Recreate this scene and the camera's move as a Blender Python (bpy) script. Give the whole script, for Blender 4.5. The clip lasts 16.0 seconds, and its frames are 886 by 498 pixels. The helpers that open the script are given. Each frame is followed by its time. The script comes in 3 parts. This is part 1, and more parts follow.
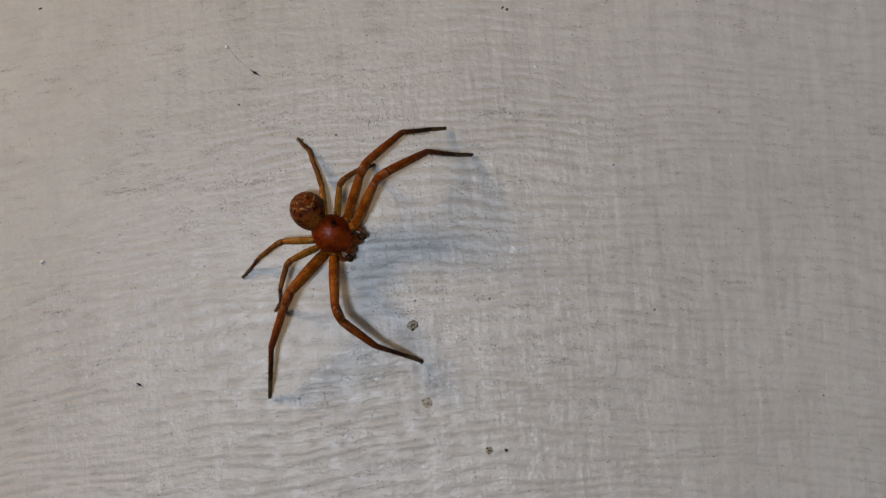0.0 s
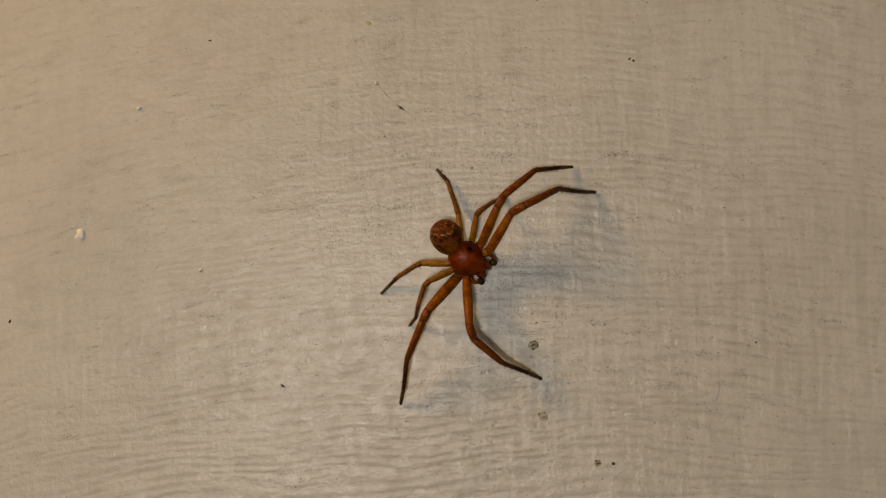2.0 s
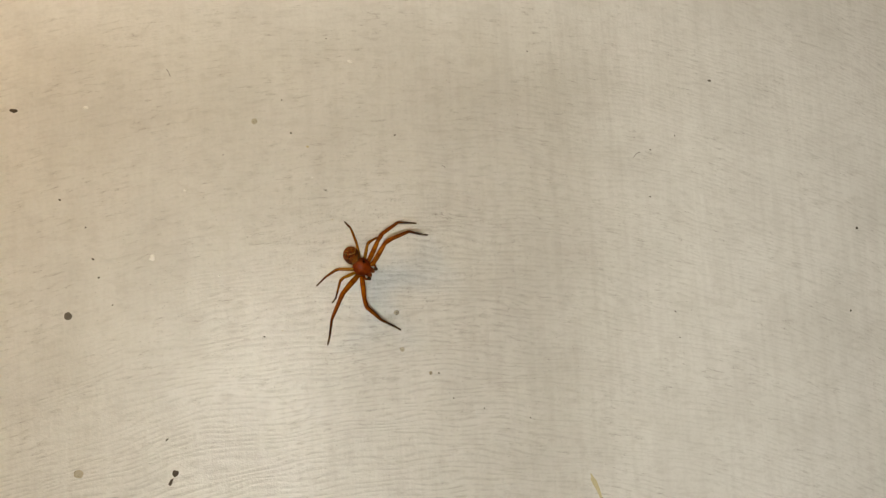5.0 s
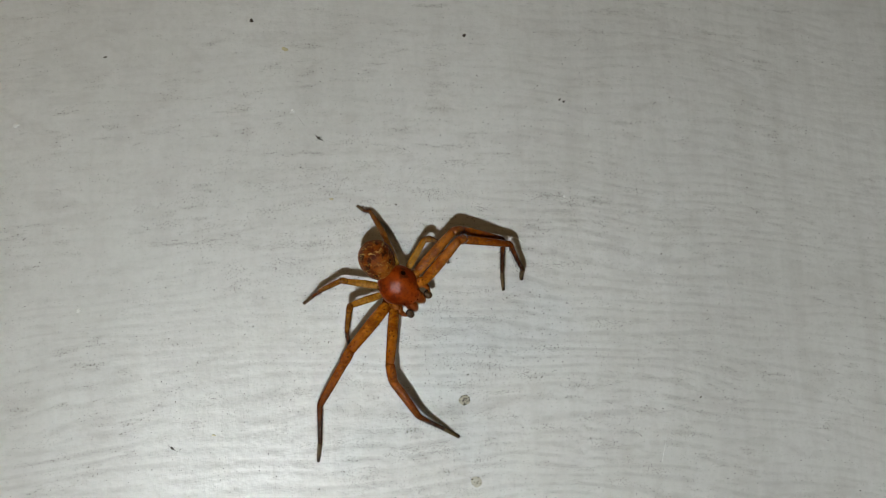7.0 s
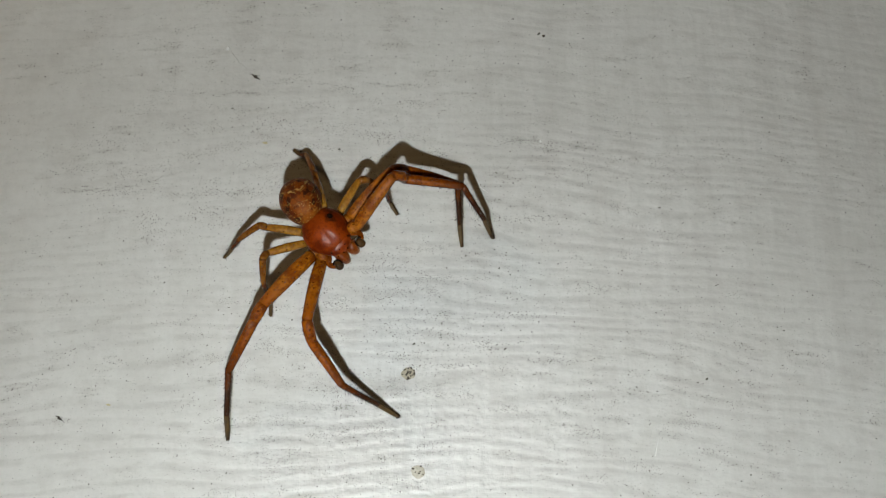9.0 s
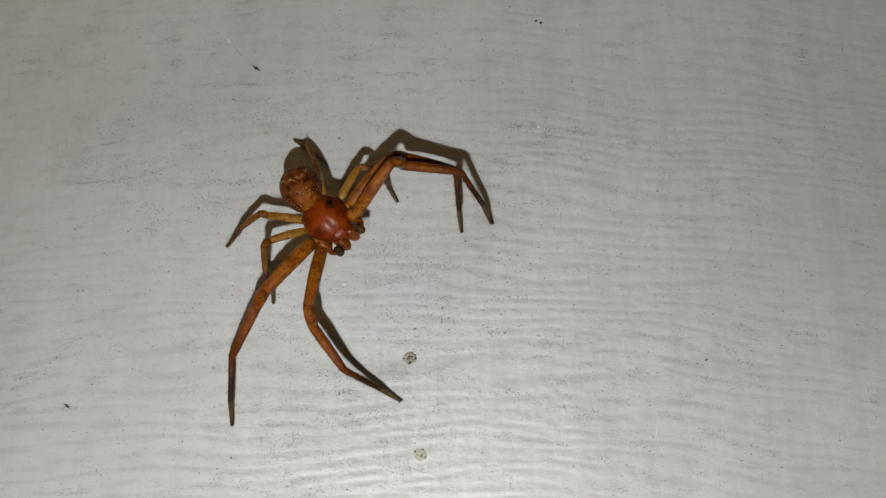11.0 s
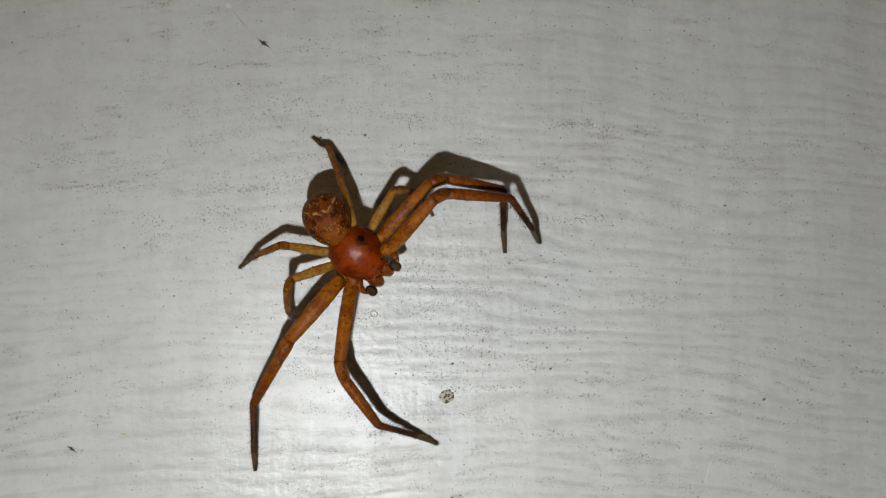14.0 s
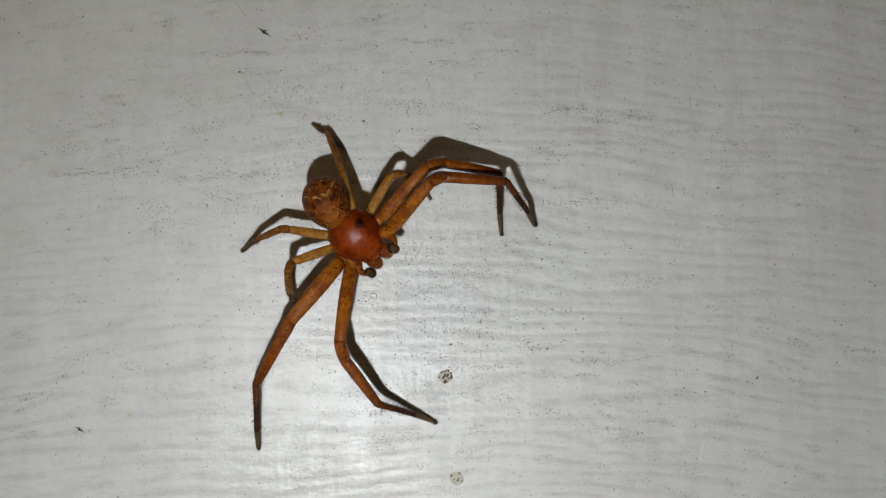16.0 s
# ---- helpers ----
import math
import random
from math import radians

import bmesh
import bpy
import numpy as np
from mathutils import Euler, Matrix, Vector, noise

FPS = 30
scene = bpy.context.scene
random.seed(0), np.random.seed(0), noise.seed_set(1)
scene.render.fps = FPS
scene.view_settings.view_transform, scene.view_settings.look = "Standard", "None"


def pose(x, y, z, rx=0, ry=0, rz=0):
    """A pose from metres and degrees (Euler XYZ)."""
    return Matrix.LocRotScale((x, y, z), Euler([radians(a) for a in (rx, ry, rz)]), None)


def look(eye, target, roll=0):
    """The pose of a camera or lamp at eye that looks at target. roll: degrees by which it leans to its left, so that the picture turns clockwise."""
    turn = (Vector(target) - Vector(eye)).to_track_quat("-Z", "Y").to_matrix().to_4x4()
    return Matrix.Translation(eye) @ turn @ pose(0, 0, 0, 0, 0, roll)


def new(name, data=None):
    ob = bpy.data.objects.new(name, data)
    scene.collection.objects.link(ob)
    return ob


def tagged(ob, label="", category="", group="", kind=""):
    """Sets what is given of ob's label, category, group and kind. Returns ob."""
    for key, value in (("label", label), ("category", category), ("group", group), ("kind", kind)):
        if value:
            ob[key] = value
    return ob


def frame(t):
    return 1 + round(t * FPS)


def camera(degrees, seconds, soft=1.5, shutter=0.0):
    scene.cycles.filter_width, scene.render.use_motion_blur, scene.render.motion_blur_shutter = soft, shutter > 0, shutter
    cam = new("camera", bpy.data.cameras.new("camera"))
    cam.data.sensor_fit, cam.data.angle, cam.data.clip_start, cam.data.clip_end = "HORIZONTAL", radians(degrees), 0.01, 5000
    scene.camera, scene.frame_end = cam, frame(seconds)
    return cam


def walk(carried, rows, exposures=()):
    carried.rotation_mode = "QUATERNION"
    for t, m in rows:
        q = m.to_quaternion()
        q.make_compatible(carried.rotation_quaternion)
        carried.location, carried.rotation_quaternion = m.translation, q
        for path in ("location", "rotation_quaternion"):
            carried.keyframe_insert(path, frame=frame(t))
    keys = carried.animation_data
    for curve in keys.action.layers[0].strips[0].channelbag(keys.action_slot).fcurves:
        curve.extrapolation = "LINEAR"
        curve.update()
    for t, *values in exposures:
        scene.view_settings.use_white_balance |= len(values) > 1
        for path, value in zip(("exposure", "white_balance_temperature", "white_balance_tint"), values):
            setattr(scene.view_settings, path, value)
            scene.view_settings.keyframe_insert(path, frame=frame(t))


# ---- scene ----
U = 0.001  # one millimetre

# ---------------------------------------------------------------- camera
cam = camera(47.91, 16.0, 1.1)
PATH = [
    (0.0, pose(0.00205, -0.09355, 0.00478, 91.30, 4.58, -0.73)),
    (0.2, pose(0.00129, -0.08628, 0.00484, 91.54, 4.67, -0.74)),
    (0.5, pose(-0.00151, -0.08466, 0.00647, 91.53, 4.48, 1.12)),
    (0.7, pose(-0.00037, -0.08679, 0.00705, 93.27, 4.20, 2.24)),
    (1.0, pose(-0.00267, -0.08630, 0.00769, 93.22, 3.66, 2.77)),
    (1.5, pose(-0.00504, -0.09245, 0.00616, 92.33, 2.32, 0.75)),
    (2.0, pose(-0.00829, -0.10258, 0.00778, 91.31, 1.66, 0.42)),
    (2.5, pose(-0.01017, -0.10051, 0.00785, 91.55, 1.15, -2.18)),
    (3.0, pose(-0.00829, -0.09229, 0.00511, 92.86, 0.75, -3.60)),
    (3.3, pose(-0.00125, -0.09391, 0.01087, 91.67, 0.63, -2.51)),
    (3.4, pose(-0.00243, -0.09581, 0.00162, 97.70, 1.17, -5.78)),
    (3.5, pose(0.00002, -0.09572, 0.00228, 94.71, 1.38, -3.63)),
    (3.6, pose(-0.00387, -0.09584, 0.00337, 94.04, 1.67, -6.86)),
    (3.8, pose(-0.00553, -0.12535, 0.00108, 94.08, 1.93, -6.90)),
    (4.0, pose(-0.01098, -0.18060, -0.00026, 93.01, 2.10, -6.38)),
    (4.2, pose(-0.02386, -0.21019, -0.01089, 95.49, 2.86, -8.89)),
    (4.5, pose(-0.02379, -0.21344, -0.01057, 95.72, 2.97, -9.10)),
    (4.8, pose(-0.02361, -0.20574, -0.00976, 95.94, 3.11, -9.26)),
    (5.1, pose(-0.02338, -0.19016, -0.00863, 96.22, 3.25, -9.40)),
    (5.4, pose(-0.02314, -0.16980, -0.00739, 96.61, 3.35, -9.56)),
    (5.7, pose(-0.02293, -0.14775, -0.00624, 97.15, 3.37, -9.77)),
    (6.0, pose(-0.02282, -0.12711, -0.00535, 97.91, 3.29, -10.07)),
    (6.3, pose(-0.02284, -0.11095, -0.00493, 98.93, 3.05, -10.50)),
    (6.5, pose(-0.02292, -0.10141, -0.00484, 99.80, 2.81, -10.87)),
    (7.0, pose(-0.01652, -0.09036, -0.00546, 102.05, 2.16, -9.01)),
    (7.5, pose(-0.01263, -0.08893, -0.01049, 104.79, 1.56, -7.44)),
    (8.0, pose(-0.00811, -0.08736, -0.01113, 106.60, 0.67, -5.12)),
    (8.5, pose(-0.00337, -0.07725, -0.01534, 108.28, 0.18, -3.21)),
    (8.7, pose(-0.00081, -0.07493, -0.01424, 107.83, -0.10, -2.20)),
    (10.8, pose(0.00322, -0.07486, -0.01399, 107.76, 0.44, -0.24)),
    (11.0, pose(0.00189, -0.07535, -0.01536, 107.73, 0.61, -0.38)),
    (11.5, pose(-0.00213, -0.07174, -0.00840, 102.92, 0.35, -1.11)),
    (12.0, pose(-0.00188, -0.07301, -0.00035, 98.83, -0.01, -1.94)),
    (12.5, pose(-0.00389, -0.06993, 0.00490, 96.17, -0.01, -2.74)),
    (13.0, pose(-0.00519, -0.07175, 0.00827, 93.76, 0.00, -3.40)),
    (13.5, pose(-0.00363, -0.06944, 0.00809, 92.36, 0.12, -3.30)),
    (14.0, pose(-0.00418, -0.07030, 0.00808, 91.85, -0.00, -3.20)),
    (14.5, pose(-0.00411, -0.07098, 0.00819, 91.76, 0.10, -3.03)),
    (15.0, pose(-0.00406, -0.07123, 0.00747, 91.96, 0.26, -2.92)),
    (15.5, pose(-0.00381, -0.07112, 0.00729, 91.65, 0.27, -2.80)),
    (16.0, pose(-0.00351, -0.07175, 0.00711, 91.62, 0.35, -2.71)),
]
EXPOSURES = [
    (0.0, -0.85, 6200, 12), (0.6, -0.91, 6330, 13), (1.2, -0.91, 6830, 12), (1.8, -1.03, 8170, 13), (2.4, -0.85, 9410, 13),
    (3.0, -0.76, 9930, 12), (3.6, -0.78, 10400, 10), (4.2, -0.84, 10760, 8), (4.5, -0.78, 10500, 8), (4.8, -0.73, 8900, 8), (5.1, -0.75, 8000, 7),
    (5.6, -1.21, 7500, 7), (6.0, -1.73, 7200, 6), (6.3, -2.08, 7050, 6), (6.5, -2.07, 7050, 6), (7.0, -2.51, 7050, 6), (8.5, -2.71, 7150, 6), (11.0, -2.90, 7250, 8), (12.5, -3.26, 7450, 8), (14.5, -3.29, 7150, 9), (16.0, -3.26, 7150, 9),
]
walk(cam, PATH, EXPOSURES)

# ---------------------------------------------------------------- light
world = bpy.data.worlds.new("night")
scene.world = world
world.use_nodes = True
world.node_tree.nodes["Background"].inputs[0].default_value = (0.55, 0.65, 0.9, 1)
world.node_tree.nodes["Background"].inputs[1].default_value = 0.02


def lamp(name, kind, where, target, power, colour, size):
    data = bpy.data.lights.new(name, kind)
    data.energy, data.color = power, colour
    if kind == "AREA":
        data.shape, data.size = "SQUARE", size
    else:
        data.shadow_soft_size = size
    ob = new(name, data)
    ob.matrix_world = look(where, target)
    return ob


# the warm lamp beside the spider, and the broad cool light of the room behind the camera
lamp("warm_lamp", "POINT", (-0.270, -0.162, 0.230), (0, 0, 0), 6.3, (1.0, 0.68, 0.35), 0.045)
lamp("room_light", "AREA", (-0.20, -1.10, -0.17), (0, 0, 0), 0.3, (0.76, 0.86, 1.0), 1.3)
# the shade and the bulb of the room's lamp, whose glints lie on the ridges of the paint
lamp("room_lamp", "AREA", (-0.090, -0.75, -0.080), (0, 0, 0), 1.45, (0.78, 0.88, 1.0), 0.16)
lamp("room_bulb", "AREA", (-0.085, -0.72, -0.078), (0, 0, 0), 2.0, (0.84, 0.91, 1.0), 0.05)


# ---------------------------------------------------------------- materials
class Net:
    """A node tree with short names for the few nodes that the materials share."""

    def __init__(self, name):
        self.mat = bpy.data.materials.new(name)
        self.mat.use_nodes = True
        self.t = self.mat.node_tree
        self.out = self.t.nodes["Principled BSDF"]
        co = self.t.nodes.new("ShaderNodeTexCoord")
        self.mm = self.mapped(co.outputs["Object"], (1000, 1000, 1000))

    def link(self, a, b):
        self.t.links.new(a, b)

    def mapped(self, src, scale, turn=(0, 0, 0)):
        m = self.t.nodes.new("ShaderNodeMapping")
        m.inputs["Scale"].default_value = scale
        m.inputs["Rotation"].default_value = [radians(a) for a in turn]
        self.link(src, m.inputs["Vector"])
        return m.outputs[0]

    def noise(self, src, scale, detail=3.0, rough=0.5, distort=0.0):
        n = self.t.nodes.new("ShaderNodeTexNoise")
        for key, value in (("Scale", scale), ("Detail", detail), ("Roughness", rough), ("Distortion", distort)):
            n.inputs[key].default_value = value
        self.link(src, n.inputs["Vector"])
        return n.outputs["Fac"]

    def voronoi(self, src, scale):
        n = self.t.nodes.new("ShaderNodeTexVoronoi")
        n.inputs["Scale"].default_value = scale
        self.link(src, n.inputs["Vector"])
        return n.outputs["Distance"]

    def ramp(self, src, lo, hi, a=0.0, b=1.0):
        n = self.t.nodes.new("ShaderNodeMapRange")
        n.interpolation_type = "SMOOTHSTEP"
        for i, v in enumerate((lo, hi, a, b)):
            n.inputs[i + 1].default_value = v
        self.link(src, n.inputs[0])
        return n.outputs[0]

    def math(self, op, a, b):
        n = self.t.nodes.new("ShaderNodeMath")
        n.operation = op
        for i, v in enumerate((a, b)):
            if isinstance(v, (int, float)):
                n.inputs[i].default_value = v
            else:
                self.link(v, n.inputs[i])
        return n.outputs[0]

    def mix(self, fac, a, b):
        n = self.t.nodes.new("ShaderNodeMix")
        n.data_type = "RGBA"
        if isinstance(fac, (int, float)):
            n.inputs[0].default_value = fac
        else:
            self.link(fac, n.inputs[0])
        for i, v in ((6, a), (7, b)):
            if isinstance(v, tuple):
                n.inputs[i].default_value = (*v, 1)
            else:
                self.link(v, n.inputs[i])
        return n.outputs[2]

    def bump(self, height, distance, strength=1.0, under=None):
        n = self.t.nodes.new("ShaderNodeBump")
        n.inputs["Strength"].default_value = strength
        n.inputs["Distance"].default_value = distance
        self.link(height, n.inputs["Height"])
        if under:
            self.link(under, n.inputs["Normal"])
        return n.outputs[0]

    def done(self, colour, rough=0.5, normal=None, **more):
        for key, v in (("Base Color", colour), ("Roughness", rough)):
            if isinstance(v, tuple):
                self.out.inputs[key].default_value = (*v, 1)
            elif isinstance(v, (int, float)):
                self.out.inputs[key].default_value = v
            else:
                self.link(v, self.out.inputs[key])
        if normal:
            self.link(normal, self.out.inputs["Normal"])
        for key, v in more.items():
            self.out.inputs[key.replace("_", " ")].default_value = v
        return self.mat


def wall_paint():
    n = Net("brushed_wall_paint")
    sep = n.t.nodes.new("ShaderNodeSeparateXYZ")
    n.link(n.mm, sep.inputs[0])
    # strokes of the brush: soft level ridges in short runs, upright ones laid over them towards the right, a fine skin
    # the arm swung the brush, so that the level strokes bow like wide arcs
    dx = n.math("MULTIPLY", n.math("ADD", sep.outputs[0], 4.0), 1 / 230)
    rise = n.math("SUBTRACT", n.math("SQRT", n.math("ADD", n.math("MULTIPLY", dx, dx), 1.0), 0), 1.0)
    join = n.t.nodes.new("ShaderNodeCombineXYZ")
    for i, v in enumerate((sep.outputs[0], sep.outputs[1], n.math("ADD", sep.outputs[2], n.math("MULTIPLY", rise, 230.0)))):
        n.link(v, join.inputs[i])
    bent = join.outputs[0]
    bsep = n.t.nodes.new("ShaderNodeSeparateXYZ")
    n.link(bent, bsep.inputs[0])
    wander = n.ramp(n.noise(n.mapped(bent, (0.032, 1, 0.10)), 1.0, 2.5, 0.5), 0.2, 0.8, -11, 11)
    wave = n.math("SINE", n.math("ADD", n.math("MULTIPLY", bsep.outputs[2], 5.9), wander), 0)
    runs = n.ramp(n.noise(n.mapped(bent, (0.42, 1, 0.75)), 1.0, 2.5, 0.55), 0.36, 0.62, 0.08, 1.0)
    where = n.math("SUBTRACT", n.math("MULTIPLY", sep.outputs[0], 0.6), sep.outputs[2])
    where = n.math("ADD", where, n.ramp(n.noise(n.mm, 0.07, 2), 0.3, 0.7, -10, 10))
    runs = n.math("MULTIPLY", runs, n.ramp(where, -32, -4, 0.22, 1.0))
    runs = n.math("MULTIPLY", runs, n.ramp(sep.outputs[0], 12, 40, 1.0, 0.55))
    level = n.noise(n.mapped(bent, (0.20, 1, 0.50)), 1.0, 1.0, 0.45, 0.2)
    upright = n.noise(n.mapped(n.mm, (0.80, 1, 0.16)), 1.0, 1.5, 0.5, 0.2)
    side = n.ramp(n.math("ADD", sep.outputs[0], n.ramp(n.noise(n.mm, 0.05, 2), 0.3, 0.7, -14, 14)), -14, 22, 0.55, 1.0)
    grain = n.noise(n.mapped(n.mm, (0.8, 1, 1.1)), 2.0, 1.6, 0.5)
    skin = n.noise(n.mm, 6.5, 2.0, 0.6)
    # hair lines left by the bristles, upright, and a few level ones
    hairs = n.noise(n.mapped(n.mm, (4.2, 1, 1.3)), 1.0, 2.0, 0.55, 0.3)
    combed = n.noise(n.mapped(bent, (1.1, 1, 4.0)), 1.0, 2.0, 0.55, 0.3)
    h = n.math("ADD", n.math("MULTIPLY", level, 0.50), n.math("MULTIPLY", n.math("MULTIPLY", upright, side), 0.62))
    h = n.math("ADD", h, n.math("MULTIPLY", n.math("MULTIPLY", wave, runs), 0.105))
    h = n.math("ADD", h, n.math("MULTIPLY", grain, 0.22))
    h = n.math("ADD", h, n.math("MULTIPLY", skin, 0.03))
    h = n.math("ADD", h, n.math("MULTIPLY", hairs, 0.07))
    h = n.math("ADD", h, n.math("MULTIPLY", combed, 0.08))
    normal = n.bump(h, 0.00016)
    # grime: pale clouds, short level smears, fine pepper gathered in them
    cloud = n.ramp(n.noise(n.mm, 0.06, 4, 0.6), 0.35, 0.7)
    colour = n.mix(cloud, (0.642, 0.637, 0.612), (0.582, 0.575, 0.548))
    smear = n.ramp(n.noise(n.mapped(bent, (0.32, 1, 1.3)), 1.0, 3, 0.6), 0.52, 0.74)
    patch = n.ramp(n.noise(n.mapped(bent, (0.08, 1, 0.14)), 1.0, 3, 0.5), 0.40, 0.62)
    dirty = n.math("MULTIPLY", smear, n.math("ADD", n.math("MULTIPLY", patch, 0.8), 0.2))
    colour = n.mix(n.math("MULTIPLY", dirty, 0.42), colour, (0.33, 0.315, 0.29))
    groove = n.math("MULTIPLY", n.ramp(wave, -1.0, 0.1, 1.0, 0.0), runs)
    pepper = n.ramp(n.noise(n.mm, 5.5, 2.5, 0.65), 0.555, 0.66)
    thick = n.math("ADD", n.math("MULTIPLY", dirty, 1.6), n.math("ADD", n.math("MULTIPLY", n.math("MULTIPLY", groove, patch), 0.35), 0.07))
    colour = n.mix(n.math("MINIMUM", n.math("MULTIPLY", pepper, thick), 0.85), colour, (0.13, 0.118, 0.105))
    streak = n.ramp(n.noise(n.mapped(n.mm, (0.55, 1, 0.045)), 1.0, 3, 0.6), 0.42, 0.66)
    colour = n.mix(n.math("MULTIPLY", n.math("MULTIPLY", streak, side), 0.16), colour, (0.40, 0.385, 0.36))
    blotch = n.ramp(n.noise(n.mapped(n.mm, (0.24, 1, 0.50)), 1.0, 5, 0.65, 0.4), 0.48, 0.68)
    colour = n.mix(n.math("MULTIPLY", blotch, 0.20), colour, (0.38, 0.36, 0.335))
    # grooves darkened in colour, grime together with painted shading that brings out the ridges
    colour = n.mix(n.math("MULTIPLY", groove, 0.36), colour, (0.36, 0.35, 0.33))
    mottle = n.ramp(n.noise(n.mm, 1.6, 3, 0.6), 0.40, 0.66)
    colour = n.mix(n.math("MULTIPLY", mottle, 0.10), colour, (0.36, 0.345, 0.325))
    rough = n.ramp(n.noise(n.mm, 0.7, 3), 0.3, 0.7, 0.30, 0.46)
    # the glossy top coat follows every ripple that the paint beneath half levels out
    m = n.done(colour, rough, normal, Specular_IOR_Level=0.25, Coat_Weight=0.43, Coat_Roughness=0.18)
    top = n.math("MULTIPLY", n.math("MULTIPLY", wave, runs), 0.50)
    for what, share in ((n.math("MULTIPLY", upright, side), 0.8), (level, 0.6), (grain, 0.70), (skin, 0.30), (hairs, 0.42), (combed, 0.30)):
        top = n.math("ADD", top, n.math("MULTIPLY", what, share))
    n.link(n.bump(top, 0.000100), n.out.inputs["Coat Normal"])
    return m


def plain_paint(name, colour):
    n = Net(name)
    return n.done(n.mix(n.ramp(n.noise(n.mm, 0.004, 4), 0.3, 0.7), colour, tuple(0.85 * c for c in colour)), 0.7)


def chitin(name, pale, deep, speck, specks=0.6, rough=0.26, sss=0.08, gloss=0.20, relief=0.07, fleck=None, fade=None, band=None, pit=None, stripe=0.0):
    """fade: (from, to, colour) along the segment in millimetres; band: a paler stripe down the middle of the back;
    stripe: how far the painted flank shade reaches on a leg.
    """
    n = Net(name)
    sep = n.t.nodes.new("ShaderNodeSeparateXYZ")
    n.link(n.mm, sep.inputs[0])
    pale, deep = (tuple(0.86 * v for v in c) for c in (pale, deep))
    colour = n.mix(n.ramp(n.noise(n.mm, 1.1, 4, 0.65), 0.40, 0.60), pale, deep)
    if fade:
        wander = n.math("ADD", sep.outputs[2], n.ramp(n.noise(n.mm, 1.5, 2), 0.3, 0.7, -0.4, 0.4))
        colour = n.mix(n.ramp(wander, fade[0], fade[1]), colour, fade[2])
    if band:
        across = n.math("ADD", n.math("ABSOLUTE", sep.outputs[1], 0), n.ramp(n.noise(n.mm, 1.2, 3), 0.3, 0.7, -0.2, 0.2))
        colour = n.mix(n.ramp(across, 0.30, 0.75, 0.65, 0.0), colour, band)
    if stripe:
        # shade put into a leg's colour: flanks and underside darker than the back
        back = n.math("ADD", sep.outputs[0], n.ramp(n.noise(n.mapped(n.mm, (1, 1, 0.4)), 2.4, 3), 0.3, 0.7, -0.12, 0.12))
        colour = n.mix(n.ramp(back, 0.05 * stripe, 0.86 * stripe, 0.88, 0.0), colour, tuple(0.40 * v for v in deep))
    dots = n.ramp(n.voronoi(n.mapped(n.mm, (1, 1, 0.75)), 3.6), 0.14, 0.27, 1.0, 0.0)
    keep = n.ramp(n.noise(n.mm, 1.8, 1), 0.38, 0.48)
    colour = n.mix(n.math("MULTIPLY", n.math("MULTIPLY", dots, keep), specks), colour, speck)
    veins = n.ramp(n.noise(n.mapped(n.mm, (1, 1, 0.5)), 3.6, 3, 0.65), 0.50, 0.66)
    colour = n.mix(n.math("MULTIPLY", veins, 0.55), colour, tuple(0.5 * a + 0.5 * b for a, b in zip(deep, speck)))
    if pit:
        # a dark halo round the pit
        off = n.mapped(n.mm, (1, 1, 0.3))
        d = n.t.nodes.new("ShaderNodeVectorMath")
        d.operation = "DISTANCE"
        n.link(off, d.inputs[0])
        d.inputs[1].default_value = (*pit, 0.27)
        near = n.math("ADD", d.outputs["Value"], n.ramp(n.noise(n.mm, 2.5, 3), 0.3, 0.7, -0.16, 0.16))
        colour = n.mix(n.ramp(near, 0.26, 0.55, 0.9, 0.0), colour, speck)
    if fleck:
        # thin pale lines bowed across the back, dark blotches in pairs, a rim of pale spots and a dull cap at the rear
        x, y = sep.outputs[0], sep.outputs[1]
        aside = n.math("ABSOLUTE", y, 0)
        waver = n.ramp(n.noise(n.mm, 1.8, 2), 0.3, 0.7, -0.22, 0.22)
        bow = n.math("ADD", n.math("ADD", x, n.math("MULTIPLY", n.math("MULTIPLY", y, y), 0.30)), waver)
        rows = n.ramp(n.math("SINE", n.math("MULTIPLY", bow, 7.4), 0), 0.80, 0.98)
        dark = n.math("MULTIPLY", n.ramp(n.noise(n.mm, 1.5, 2), 0.54, 0.62), n.ramp(aside, 0.15, 0.4))
        colour = n.mix(n.math("MULTIPLY", dark, 0.85), colour, speck)
        middle = n.math("MULTIPLY", n.ramp(n.math("ADD", aside, waver), 0.25, 0.6, 1.0, 0.0), n.ramp(x, -0.2, 0.9))
        colour = n.mix(n.math("MULTIPLY", middle, 0.45), colour, (0.32, 0.095, 0.010))
        broken = n.ramp(n.noise(n.mm, 3.4, 2, 0.6), 0.44, 0.56)
        colour = n.mix(n.math("MULTIPLY", n.math("MULTIPLY", rows, broken), 0.20), colour, fleck)
        reach = n.math("ADD", n.math("MULTIPLY", n.math("MULTIPLY", x, x), 0.24), n.math("MULTIPLY", n.math("MULTIPLY", y, y), 0.38))
        rim = n.math("MULTIPLY", n.ramp(reach, 0.46, 0.70), n.ramp(reach, 0.98, 1.12, 1.0, 0.0))
        spots = n.ramp(n.voronoi(n.mm, 5.0), 0.18, 0.32, 1.0, 0.0)
        fore = n.math("MULTIPLY", n.ramp(n.math("ADD", x, waver), 0.1, 0.7), n.ramp(n.noise(n.mm, 1.3, 2), 0.43, 0.54))
